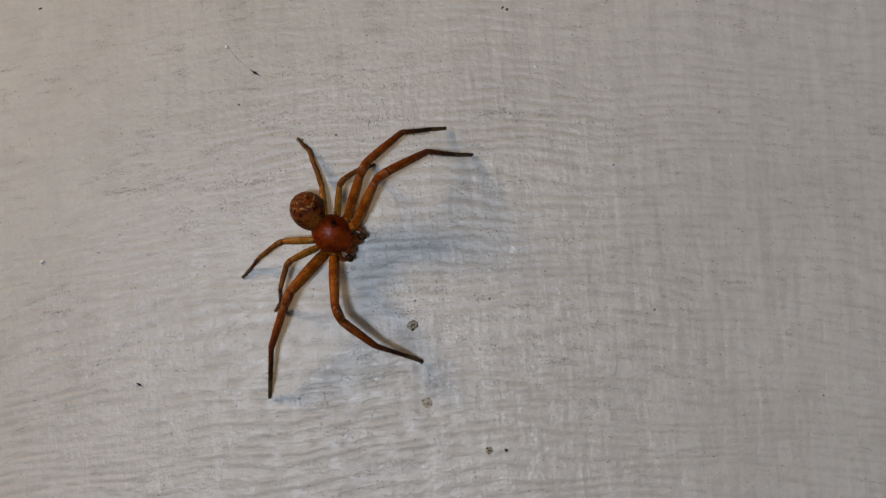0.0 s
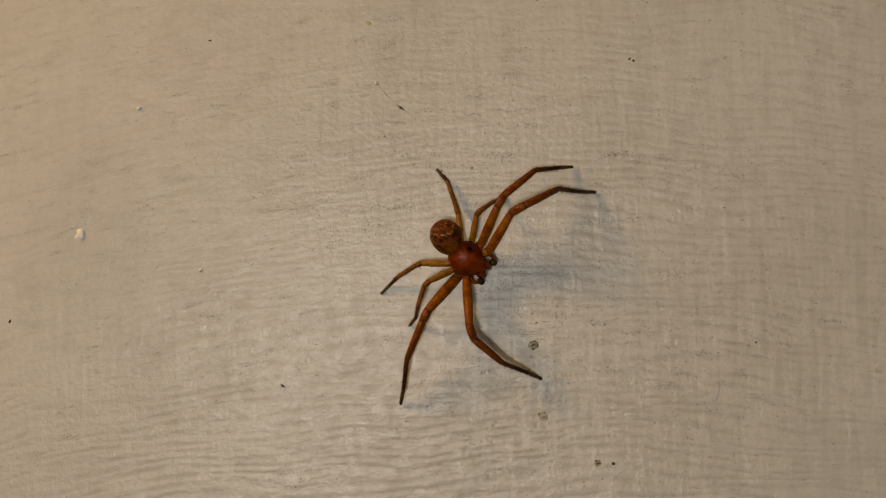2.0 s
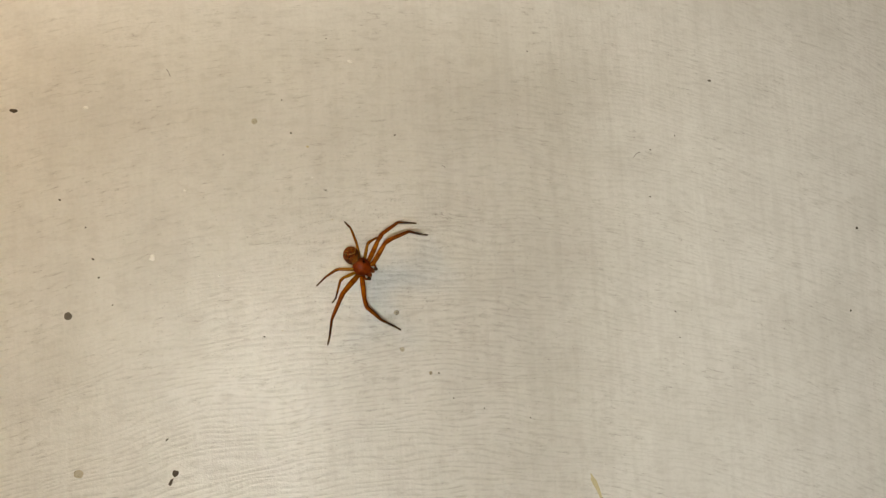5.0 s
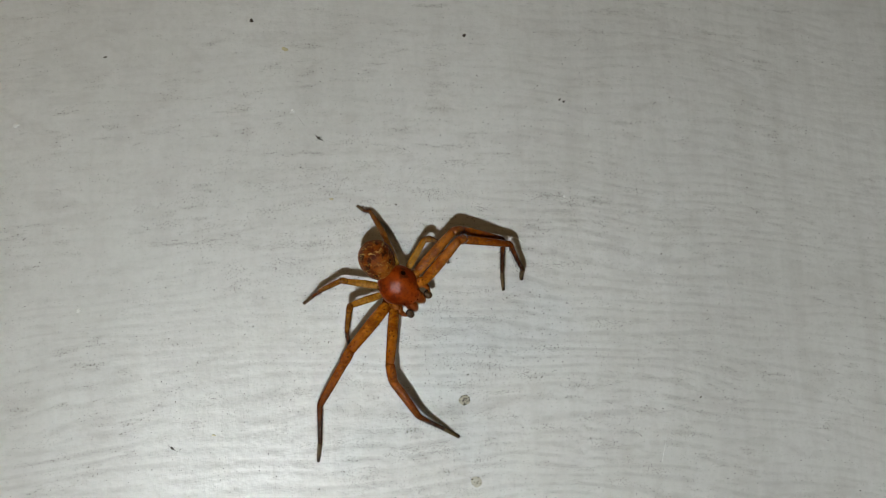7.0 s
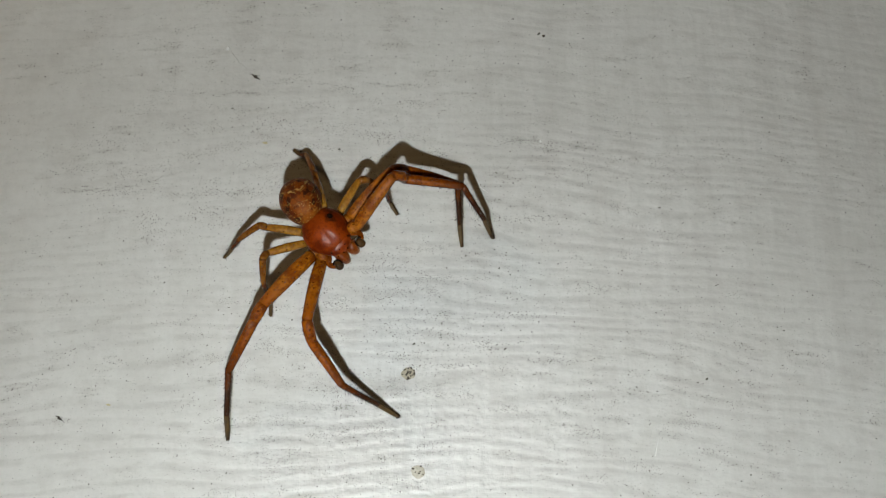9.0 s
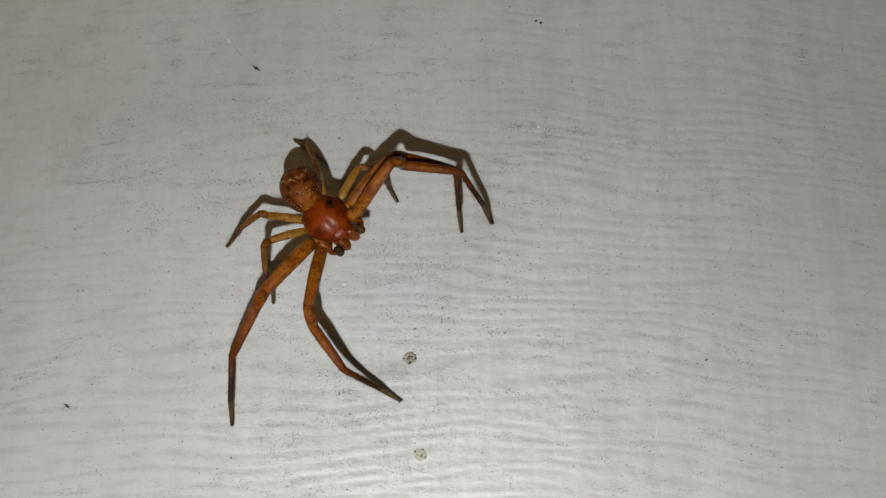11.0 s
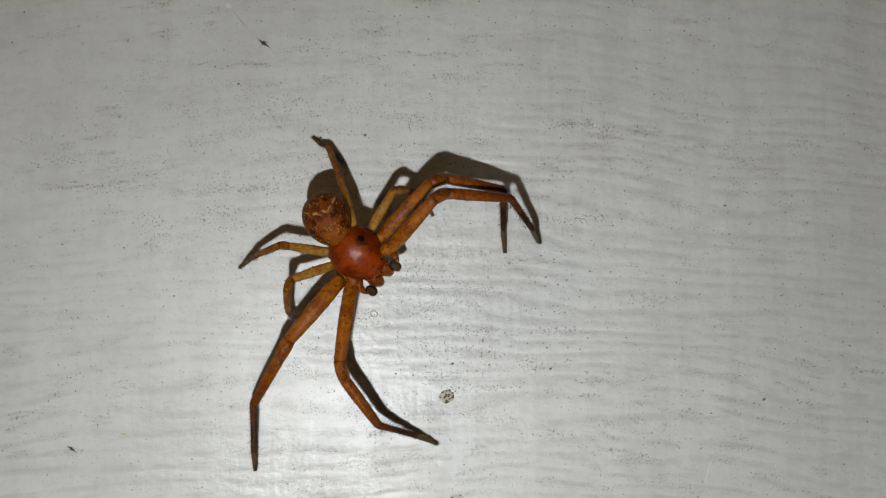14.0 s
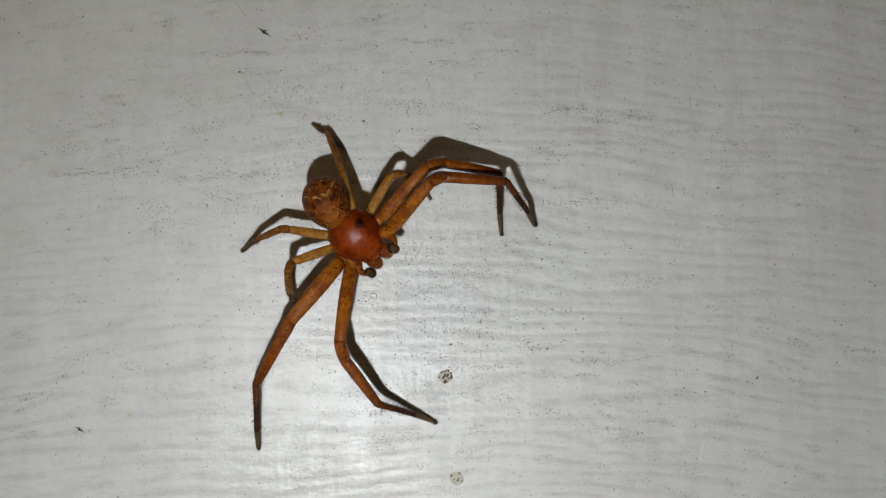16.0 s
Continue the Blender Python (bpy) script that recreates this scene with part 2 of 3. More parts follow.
        gold = n.math("MULTIPLY", spots, n.math("MAXIMUM", n.math("MULTIPLY", rim, n.ramp(n.noise(n.mm, 1.7, 1), 0.36, 0.5)), fore))
        colour = n.mix(n.math("MULTIPLY", gold, 0.65), colour, (0.60, 0.40, 0.12))
        # one broken row of pale dots across the rear
        arc = n.ramp(n.math("ABSOLUTE", n.math("ADD", n.math("ADD", bow, n.math("MULTIPLY", waver, -0.7)), 0.75), 0), 0.05, 0.13, 1.0, 0.0)
        colour = n.mix(n.math("MULTIPLY", n.math("MULTIPLY", arc, broken), 0.38), colour, (0.60, 0.38, 0.13))
        cap = n.ramp(n.math("ADD", x, n.math("MULTIPLY", waver, 0.8)), -1.80, -1.45, 0.25, 0.0)
        colour = n.mix(cap, colour, (0.10, 0.020, 0.004))
    normal = n.bump(n.noise(n.mm, 5.0, 4, 0.65), relief * 0.001, 0.9)
    m = n.done(colour, rough, normal, Specular_IOR_Level=gloss, Subsurface_Weight=sss, Subsurface_Scale=0.0005)
    n.out.inputs["Subsurface Radius"].default_value = (1.0, 0.45, 0.15)
    return m


def simple(name, colour, rough=0.6, wobble=0.7, scale=3.0, **more):
    n = Net(name)
    c = n.mix(n.ramp(n.noise(n.mm, scale, 3, 0.6), 0.3, 0.7), colour, tuple(wobble * v for v in colour))
    return n.done(c, rough, n.bump(n.noise(n.mm, 5, 3), 0.00003), **more)


WALL = wall_paint()
ROOM = plain_paint("dull_room_paint", (0.42, 0.40, 0.37))
CARAPACE = chitin("carapace_red_brown", (0.24, 0.034, 0.002), (0.115, 0.013, 0.0012), (0.035, 0.006, 0.001), 0.35, 0.31, gloss=0.18, relief=0.022, band=(0.24, 0.036, 0.003), pit=(-0.48, 0.97))
ABDOMEN = chitin("abdomen_mottled", (0.20, 0.046, 0.003), (0.085, 0.014, 0.002), (0.014, 0.003, 0.001), 0.6, 0.45, gloss=0.12, relief=0.08, fleck=(0.54, 0.32, 0.08))
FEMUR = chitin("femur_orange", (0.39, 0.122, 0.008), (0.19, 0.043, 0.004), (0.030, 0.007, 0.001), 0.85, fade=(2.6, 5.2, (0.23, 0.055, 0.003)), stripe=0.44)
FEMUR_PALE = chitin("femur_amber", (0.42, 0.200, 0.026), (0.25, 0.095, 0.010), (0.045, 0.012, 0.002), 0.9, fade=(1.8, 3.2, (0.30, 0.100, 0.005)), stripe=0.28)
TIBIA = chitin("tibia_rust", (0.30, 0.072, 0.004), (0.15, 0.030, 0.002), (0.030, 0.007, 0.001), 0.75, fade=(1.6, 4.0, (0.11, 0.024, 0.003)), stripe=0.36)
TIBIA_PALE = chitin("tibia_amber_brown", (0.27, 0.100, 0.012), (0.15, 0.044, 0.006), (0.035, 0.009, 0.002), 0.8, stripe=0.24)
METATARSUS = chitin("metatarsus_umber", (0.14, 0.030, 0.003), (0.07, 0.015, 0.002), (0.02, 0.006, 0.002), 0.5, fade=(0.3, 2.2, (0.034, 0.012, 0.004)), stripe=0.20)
TARSUS = chitin("tarsus_olive", (0.115, 0.070, 0.025), (0.075, 0.045, 0.017), (0.04, 0.02, 0.01), 0.3, 0.55, fade=(1.2, 2.1, (0.05, 0.03, 0.014)))
JAW = chitin("jaw_rust", (0.28, 0.066, 0.005), (0.16, 0.028, 0.002), (0.03, 0.007, 0.001), 0.4, 0.3, gloss=0.2)
BULB = chitin("palp_bulb_olive", (0.075, 0.036, 0.010), (0.034, 0.015, 0.004), (0.012, 0.006, 0.003), 0.6, 0.3, gloss=0.12)
HAIR = simple("dark_hair", (0.030, 0.013, 0.006), 0.5)
PALE_HAIR = simple("pale_hair", (0.36, 0.22, 0.08), 0.6)
EYE = simple("eye_black", (0.010, 0.006, 0.005), 0.15, Specular_IOR_Level=0.3)
PIT = simple("black_pit", (0.010, 0.004, 0.002), 0.8, Specular_IOR_Level=0.05)
GRIME = simple("black_brown_grime", (0.065, 0.050, 0.034), 0.8, 0.5)
DUST = simple("brown_grey_dust", (0.115, 0.102, 0.087), 0.85, 0.5, 1.2)
GREY_GRIME = simple("grey_grime", (0.14, 0.125, 0.10), 0.85, 0.6)
STAIN = simple("tan_stain", (0.42, 0.375, 0.28), 0.6, 0.72, 4.0)
PALE_STAIN = simple("faint_tan_stain", (0.46, 0.425, 0.34), 0.6, 0.8)
YELLOW = simple("yellow_stain", (0.54, 0.48, 0.29), 0.5, 0.8)
LUMP = simple("raised_wall_paint", (0.60, 0.595, 0.565), 0.35, 0.9)
WHITE = simple("white_paint_lump", (0.80, 0.80, 0.77), 0.4, 0.92)
THREAD = simple("cobweb_silk", (0.40, 0.38, 0.34), 0.4)
BLACK_METAL = simple("black_anodised_metal", (0.02, 0.02, 0.022), 0.4, 0.8, 0.5)


def glow(name, colour, strength):
    m = bpy.data.materials.new(name)
    m.use_nodes = True
    b = m.node_tree.nodes["Principled BSDF"]
    b.inputs["Base Color"].default_value = (0.8, 0.8, 0.8, 1)
    b.inputs["Emission Color"].default_value = (*colour, 1)
    b.inputs["Emission Strength"].default_value = strength
    return m


LED = glow("phone_led", (0.86, 0.94, 1.05), 23000.0)


# ---------------------------------------------------------------- mesh helpers
def mesh_of(name, bm, *mats, smooth=True):
    me = bpy.data.meshes.new(name)
    bm.normal_update()
    bm.to_mesh(me)
    bm.free()
    for m in mats:
        me.materials.append(m)
    for p in me.polygons:
        p.use_smooth = smooth
    return me


def part(name, bm, mats, parent, label="", smooth=True):
    mats = mats if isinstance(mats, tuple) else (mats,)
    ob = new(name, mesh_of(name, bm, *mats, smooth=smooth))
    ob.parent = parent
    return tagged(ob, label)


def box(bm, lo, hi):
    c = [(a + b) / 2 for a, b in zip(lo, hi)]
    d = [b - a for a, b in zip(lo, hi)]
    bmesh.ops.create_cube(bm, size=1, matrix=Matrix.Translation(c) @ Matrix.Diagonal((*d, 1)))
    return bm


def tube(bm, length, radius, rings=12, sides=14, bend=0.0, oval=1.0, mat=0):
    """A closed, rounded limb along +z; radius(s) with s from 0 to 1; bend lifts its middle towards +x."""
    loops = []
    for i in range(rings + 1):
        s = i / rings
        r = radius(s)
        loops.append([bm.verts.new((r * math.cos(a) * oval + bend * math.sin(math.pi * s), r * math.sin(a), length * s))
                      for a in (2 * math.pi * k / sides for k in range(sides))])
    for a, b in zip(loops, loops[1:]):
        for k in range(sides):
            bm.faces.new((a[k], a[(k + 1) % sides], b[(k + 1) % sides], b[k])).material_index = mat
    for ring, s, back in ((loops[0], -0.6 * radius(0), True), (loops[-1], length + 0.6 * radius(1), False)):
        tip = bm.verts.new((0, 0, s))
        for k in range(sides):
            f = (ring[(k + 1) % sides], ring[k], tip) if back else (ring[k], ring[(k + 1) % sides], tip)
            bm.faces.new(f).material_index = mat


def bristle(bm, root, way, length, thick, mat=1):
    """A thin tapered hair of three sides."""
    way = Vector(way).normalized()
    a = way.orthogonal().normalized() * thick
    b = way.cross(a)
    root = Vector(root)
    base = [bm.verts.new(root + a * math.cos(t) + b * math.sin(t)) for t in (0, 2.1, 4.2)]
    tip = bm.verts.new(root + way * length)
    for k in range(3):
        bm.faces.new((base[k], base[(k + 1) % 3], tip)).material_index = mat


def ball(bm, centre, radii, u=20, v=14, turn=None, mat=0):
    m = Matrix.Translation(centre) @ (turn or Matrix.Identity(4)) @ Matrix.Diagonal((*radii, 1))
    made = bmesh.ops.create_uvsphere(bm, u_segments=u, v_segments=v, radius=1, matrix=m)
    for f in {f for w in made["verts"] for f in w.link_faces}:
        f.material_index = mat
    return made["verts"]


# ---------------------------------------------------------------- the room
def slab(name, lo, hi, mat, label, category):
    ob = new(name, mesh_of(name, box(bmesh.new(), lo, hi), mat, smooth=False))
    return tagged(ob, label, category, kind="structure")


slab("wall_north", (-1.6, 0.0, -1.3), (1.6, 0.14, 1.3), WALL, "off-white wall with brushed paint, streaked and speckled with grime", "wall")
slab("wall_south", (-1.6, -2.74, -1.3), (1.6, -2.6, 1.3), ROOM, "plain dull wall closing the dim room", "wall")
slab("wall_west", (-1.74, -2.74, -1.3), (-1.6, 0.14, 1.3), ROOM, "plain dull side wall of the dim room", "wall")
slab("wall_east", (1.6, -2.74, -1.3), (1.74, 0.14, 1.3), ROOM, "plain dull side wall of the dim room", "wall")
slab("floor", (-1.74, -2.74, -1.4), (1.74, 0.14, -1.3), ROOM, "plain dull floor of the dim room", "floor")
slab("ceiling", (-1.74, -2.74, 1.3), (1.74, 0.14, 1.4), ROOM, "plain dull ceiling of the dim room", "ceiling")

# ---------------------------------------------------------------- the spider
# joints of each leg in millimetres, from the hip to the claw: standing tall, and crouched
STANCES = dict(
    L1=(
        [(-4.35, -2.37, 9.70), (-2.01, -4.90, 13.58), (-0.73, -6.32, 14.06), (2.50, -3.97, 15.60), (5.15, -1.77, 15.46), (6.86, -0.12, 15.49)],
        [(-3.94, -4.12, 10.28), (-1.36, -6.57, 13.16), (-0.36, -4.94, 13.86), (4.36, -4.05, 13.60), (5.80, -2.21, 11.65), (6.59, -0.14, 10.82)]),
    L2=(
        [(-5.07, -1.91, 10.50), (-3.43, -4.63, 14.13), (-2.71, -4.46, 15.27), (0.66, -3.36, 17.77), (3.37, -1.23, 18.06), (4.75, -0.12, 18.18)],
        [(-4.42, -3.88, 11.22), (-1.46, -4.85, 14.46), (-0.40, -4.18, 14.90), (3.54, -2.94, 14.33), (3.94, -0.84, 11.80), (4.12, -0.11, 10.28)]),
    L3=(
        [(-6.03, -1.96, 10.74), (-5.51, -3.23, 13.40), (-5.03, -3.79, 13.81), (-3.81, -2.74, 14.62), (-3.24, -0.81, 14.96), (-2.40, -0.12, 15.30)],
        [(-5.29, -3.68, 11.54), (-3.86, -4.15, 13.97), (-3.16, -3.67, 14.22), (-1.92, -2.29, 13.98), (-1.56, -0.33, 13.68), (-0.98, -0.12, 12.72)]),
    L4=(
        [(-7.11, -2.71, 10.77), (-7.31, -1.41, 13.49), (-7.54, -1.06, 14.49), (-8.30, -0.56, 16.95), (-8.77, -0.32, 17.56), (-9.27, -0.12, 18.20)],
        [(-6.39, -4.33, 11.73), (-7.20, -2.96, 14.52), (-7.49, -2.39, 15.46), (-8.38, -0.97, 17.60), (-8.91, -0.38, 17.68), (-9.46, -0.11, 18.25)]),
    R1=(
        [(-6.65, -1.64, 6.88), (-6.60, -5.07, 2.50), (-6.17, -4.33, 1.09), (-3.35, -3.50, -1.44), (-0.69, -1.35, -2.72), (0.74, -0.12, -3.49)],
        [(-6.55, -2.99, 8.01), (-7.27, -4.86, 2.95), (-6.97, -3.98, 1.59), (-4.76, -3.45, -1.47), (-2.28, -1.19, -2.52), (-0.79, -0.12, -3.23)]),
    R2=(
        [(-7.49, -1.52, 7.31), (-10.60, -4.14, 4.04), (-11.21, -3.84, 2.87), (-12.91, -2.69, -0.95), (-13.39, -1.54, -4.02), (-13.80, -0.12, -5.74)],
        [(-7.30, -3.50, 8.20), (-10.59, -4.12, 4.26), (-11.19, -3.92, 3.16), (-13.15, -2.08, -0.18), (-13.19, -1.70, -3.36), (-13.29, -0.13, -4.89)]),
    R3=(
        [(-8.03, -2.14, 7.90), (-10.45, -3.59, 6.87), (-10.97, -2.80, 6.38), (-11.67, -2.78, 4.31), (-11.95, -0.95, 3.14), (-12.67, -0.12, 2.35)],
        [(-7.81, -3.50, 9.14), (-10.47, -4.03, 8.20), (-10.69, -4.74, 7.51), (-10.80, -3.14, 6.11), (-10.51, -1.17, 5.27), (-10.60, -0.12, 4.45)]),
    R4=(
        [(-8.26, -2.44, 8.56), (-11.20, -2.06, 8.69), (-11.81, -2.13, 8.48), (-13.66, -1.03, 7.37), (-14.49, -0.32, 6.61), (-15.43, -0.12, 5.75)],
        [(-7.86, -3.56, 9.95), (-10.79, -3.49, 10.43), (-11.22, -3.84, 10.45), (-13.04, -2.17, 9.84), (-13.71, -1.04, 9.52), (-14.45, -0.12, 9.03)]),
)
# girth of femur, patella, tibia, metatarsus and tarsus in millimetres
GIRTH = dict(L1=(0.48, 0.42, 0.40, 0.24, 0.19), L2=(0.48, 0.42, 0.38, 0.24, 0.18), L3=(0.33, 0.30, 0.26, 0.19, 0.16), L4=(0.31, 0.27, 0.25, 0.18, 0.15),
             R1=(0.50, 0.42, 0.40, 0.24, 0.19), R2=(0.56, 0.44, 0.40, 0.24, 0.19), R3=(0.33, 0.30, 0.27, 0.19, 0.16), R4=(0.33, 0.29, 0.26, 0.19, 0.15))
TALL = Matrix(((0.805, 0.573, 0.153, -6.62 * U), (0.247, -0.089, -0.965, -2.09 * U), (-0.539, 0.815, -0.214, 9.07 * U), (0, 0, 0, 1)))
CROUCHED = Matrix(((0.732, 0.682, -0.013, -6.20 * U), (0.151, -0.180, -0.972, -3.70 * U), (-0.665, 0.709, -0.234, 10.01 * U), (0, 0, 0, 1)))
SEGMENTS = ("femur", "patella", "tibia", "metatarsus", "tarsus")


def body_pose(u):
    """The body at u from 0 (tall) to 1 (crouched)."""
    a, b = TALL.decompose(), CROUCHED.decompose()
    return Matrix.LocRotScale(a[0].lerp(b[0], u), a[1].slerp(b[1], u), None)


def leg_lengths(code):
    stances = [[Vector(p) * U for p in s] for s in STANCES[code]]
    return [sum((s[i + 1] - s[i]).length for s in stances) / 2 for i in range(5)]


def leg_poses(code, u, short=0.0):
    """The five segments' poses in the room at u as in body_pose; the claw lifts a little on the step. short: how far a foreleg's claw is drawn in."""
    a, b = ([Vector(p) * U for p in s] for s in STANCES[code])
    lift = math.sin(math.pi * u) * 0.9 * U
    p = [x.lerp(y, u) + Vector((0, -lift * i / 5, 0)) for i, (x, y) in enumerate(zip(a, b))]
    for i, part_of in ((4, 0.5), (5, 1.0)):
        p[i] = p[i] + Vector((-0.65, 0, 0.35)) * part_of * short * U
    poses, start = [], p[0]
    for i, length in enumerate(leg_lengths(code)):
        z = (p[i + 1] - start).normalized()
        x = Vector((0, -1, 0))
        x = (x - z * x.dot(z)).normalized()
        m = Matrix((x, z.cross(x), z)).transposed().to_4x4()
        m.translation = start
        poses.append(m)
        start = start + z * length
    return poses


def leg_segment(code, i, rng):
    """One segment of a leg along +z, dorsal side +x, with its hairs and spines."""
    bm, length, r = bmesh.new(), leg_lengths(code)[i], GIRTH[code][i] * U
    nxt = GIRTH[code][min(4, i + 1)] * U
    prv = GIRTH[code][max(0, i - 1)] * U
    shape = (
        lambda s: r * (0.80 + 0.22 * math.sin(math.pi * min(1, 0.15 + 0.85 * s))) * (1 - 0.06 * s),
        lambda s: (0.5 * (prv + r) * (1 - s) * 0.88 + r * s * 0.92) * (1 + 0.10 * math.sin(math.pi * s)),
        lambda s: r * (0.92 + 0.12 * math.sin(math.pi * (s * 0.8 + 0.12))) * (1 - 0.24 * s),
        lambda s: (r * (1 - s) + nxt * s) * (1.06 - 0.08 * math.sin(math.pi * s)),
        lambda s: r * (1.02 - 0.30 * s ** 3),
    )[i]
    bend = (0.05, 0.10, 0.02, -0.02, -0.04)[i] * length
    tube(bm, length, shape, 14 if i in (0, 2) else 9, 14, bend)
    big = code[1] in "12"
    # short hairs all over
    for _ in range(int(length / U * (20 if i < 3 else 30))):
        s, a = rng.uniform(0.04, 0.97), rng.uniform(0, 2 * math.pi)
        rr = shape(s)
        root = (rr * math.cos(a) * 0.96 + bend * math.sin(math.pi * s), rr * math.sin(a) * 0.96, s * length)
        bristle(bm, root, (math.cos(a), math.sin(a), rng.uniform(0.8, 2.2)), rng.uniform(0.12, 0.32) * U, 0.018 * U)
    # stout spines along the underside of the outer segments
    if i in (2, 3):
        count = (5, 10)[i == 3] if big else 4
        for k in range(count):
            s = 0.12 + 0.8 * k / count
            for side in (-1, 1):
                a = math.pi + side * rng.uniform(0.6, 1.5)
                rr = shape(s)
                root = (rr * math.cos(a) * 0.9 + bend * math.sin(math.pi * s), rr * math.sin(a) * 0.9, s * length)
                bristle(bm, root, (math.cos(a), math.sin(a), rng.uniform(0.8, 1.4)), rng.uniform(0.34, 0.54) * U * ((0.75 if code == "R2" else 1) if big else 0.6) * (0.55 if i == 2 else 1), (0.030 if i == 2 else 0.055 if code[0] == "L" else 0.045) * U)
    # claw tuft
    if i == 4:
        for _ in range(26):
            a = rng.uniform(0, 2 * math.pi)
            bristle(bm, (0.5 * r * math.cos(a), 0.5 * r * math.sin(a), length * rng.uniform(0.93, 1.0)),
                    (math.cos(a) * 0.8, math.sin(a) * 0.8, 1.2), 0.16 * U, 0.016 * U)
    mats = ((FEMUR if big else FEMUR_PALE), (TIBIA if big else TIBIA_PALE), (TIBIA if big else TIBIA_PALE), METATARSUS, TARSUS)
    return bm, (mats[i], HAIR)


def spider():
    rng = random.Random(4)
    ob = tagged(new("spider"), "orange-brown crab spider with long legs clinging to a painted wall", "spider")
    ob.matrix_world = TALL
    # carapace: a low round dome, narrower at the head
    bm = bmesh.new()
    for v in ball(bm, (0, 0, 0), (1, 1, 1), 40, 26):
        x, y, z = v.co
        narrow = 1 - 0.30 * max(0, x) ** 2
        dome = 1.08 * z if z > 0 else 0.75 * z
        v.co = Vector((1.96 * x + (0.14 if x > 0 else 0) * x, 1.77 * y * narrow, dome + 0.16 - 0.10 * x * x)) * U
        # shallow furrows from the middle pit
        ang = math.atan2(v.co.y, v.co.x + 0.5 * U)
        if z > 0.2:
            v.co.z -= 0.045 * U * max(0, math.cos(6 * ang)) * min(1, Vector((x + 0.3, y)).length * 1.6)
    # the squarer brow that carries the eyes
    for v in ball(bm, (0, 0, 0), (1, 1, 1), 26, 18):
        x, y, z = (math.copysign(abs(c) ** 0.78, c) for c in v.co)
        v.co = Vector((1.38 + 0.74 * x, 1.02 * y, 0.22 + 0.66 * z - 0.10 * x)) * U
    for _ in range(160):
        a, e = rng.uniform(0, 2 * math.pi), rng.uniform(0.1, 1.2)
        n = Vector((math.cos(a) * math.cos(e), math.sin(a) * math.cos(e), math.sin(e)))
        root = Vector((1.96 * n.x, 1.77 * n.y * (1 - 0.30 * max(0, n.x) ** 2), 1.06 * n.z + 0.16 - 0.10 * n.x ** 2)) * U
        bristle(bm, root * 0.99, n + Vector((0.6, 0, 0)), rng.uniform(0.10, 0.2) * U, 0.008 * U)
    shell = part("carapace", bm, (CARAPACE, HAIR), ob, "glossy red-brown carapace")
    bm = bmesh.new()
    for v in ball(bm, (-0.48 * U, 0.97 * U, 0.86 * U), (0.31 * U, 0.27 * U, 0.22 * U), 18, 12):
        v.co += Vector((v.co.x + 0.48 * U, v.co.y - 0.97 * U, 0)) * 0.5 * noise.noise(v.co / U * 2.4)
    part("dark_pit", bm, PIT, shell, "black pit in the shell")
    for x, y, z, r in ((2.06, 0.22, 0.52, 0.09), (2.06, -0.22, 0.52, 0.09), (1.98, 0.66, 0.52, 0.10), (1.98, -0.66, 0.52, 0.10),
                       (1.72, 0.28, 0.80, 0.07), (1.72, -0.28, 0.80, 0.07), (1.46, 0.88, 0.66, 0.09), (1.46, -0.88, 0.66, 0.09)):
        bm = bmesh.new()
        ball(bm, (x * U, y * U, z * U), (0.72 * r * U, 0.72 * r * U, 0.72 * r * U), 12, 8)
        part("eye", bm, EYE, shell, "small black eye")
    for side in (1, -1):
        bm = bmesh.new()
        for v in ball(bm, (0, 0, 0), (1, 1, 1), 22, 16):
            x, y, z = v.co
            v.co = Vector((2.16 + 0.68 * x, side * 0.50 + 0.51 * y * (1 - 0.12 * x), -0.06 + 0.66 * z - 0.18 * x)) * U
        for _ in range(40):
            a, e = rng.uniform(-1.3, 1.3), rng.uniform(-0.6, 1.0)
            n = Vector((math.cos(a) * math.cos(e), math.sin(a) * math.cos(e), math.sin(e)))
            bristle(bm, Vector((2.16 + 0.66 * n.x, side * 0.50 + 0.49 * n.y, -0.06 + 0.64 * n.z - 0.18 * n.x)) * U, n, 0.18 * U, 0.009 * U)
        part("chelicera", bm, (JAW, PALE_HAIR), ob, "rounded rust-red jaw")
        # palp: a short jointed feeler that ends in a swollen bulb
        bm = bmesh.new()
        for a, b, r in (((1.30, 1.20, -0.25), (1.75, 1.62, 0.05), 0.24), ((1.75, 1.62, 0.05), (2.12, 1.58, 0.30), 0.20), ((2.12, 1.58, 0.30), (2.36, 1.34, 0.42), 0.17)):
            a, b = (Vector((p[0], side * p[1], p[2])) * U for p in (a, b))
            stub = bmesh.new()
            tube(stub, (b - a).length, lambda s, r=r: r * U * (1 + 0.12 * math.sin(math.pi * s)), 6, 12)
            stub.transform(Matrix.Translation(a) @ (b - a).to_track_quat("Z", "Y").to_matrix().to_4x4())
            tmp = bpy.data.meshes.new("stub")
            stub.to_mesh(tmp)
            stub.free()
            bm.from_mesh(tmp)
            bpy.data.meshes.remove(tmp)
        palp = part("palp", bm, (TIBIA, HAIR), ob, "short rust-brown feeler")
        bm = bmesh.new()
        for v in ball(bm, (0, 0, 0), (1, 1, 1), 20, 14):
            x, y, z = v.co
            v.co = Vector((2.44 + 0.42 * x, side * (1.16 + 0.33 * y * (1 + 0.18 * x)), 0.44 + 0.33 * z + 0.06 * x * x)) * U
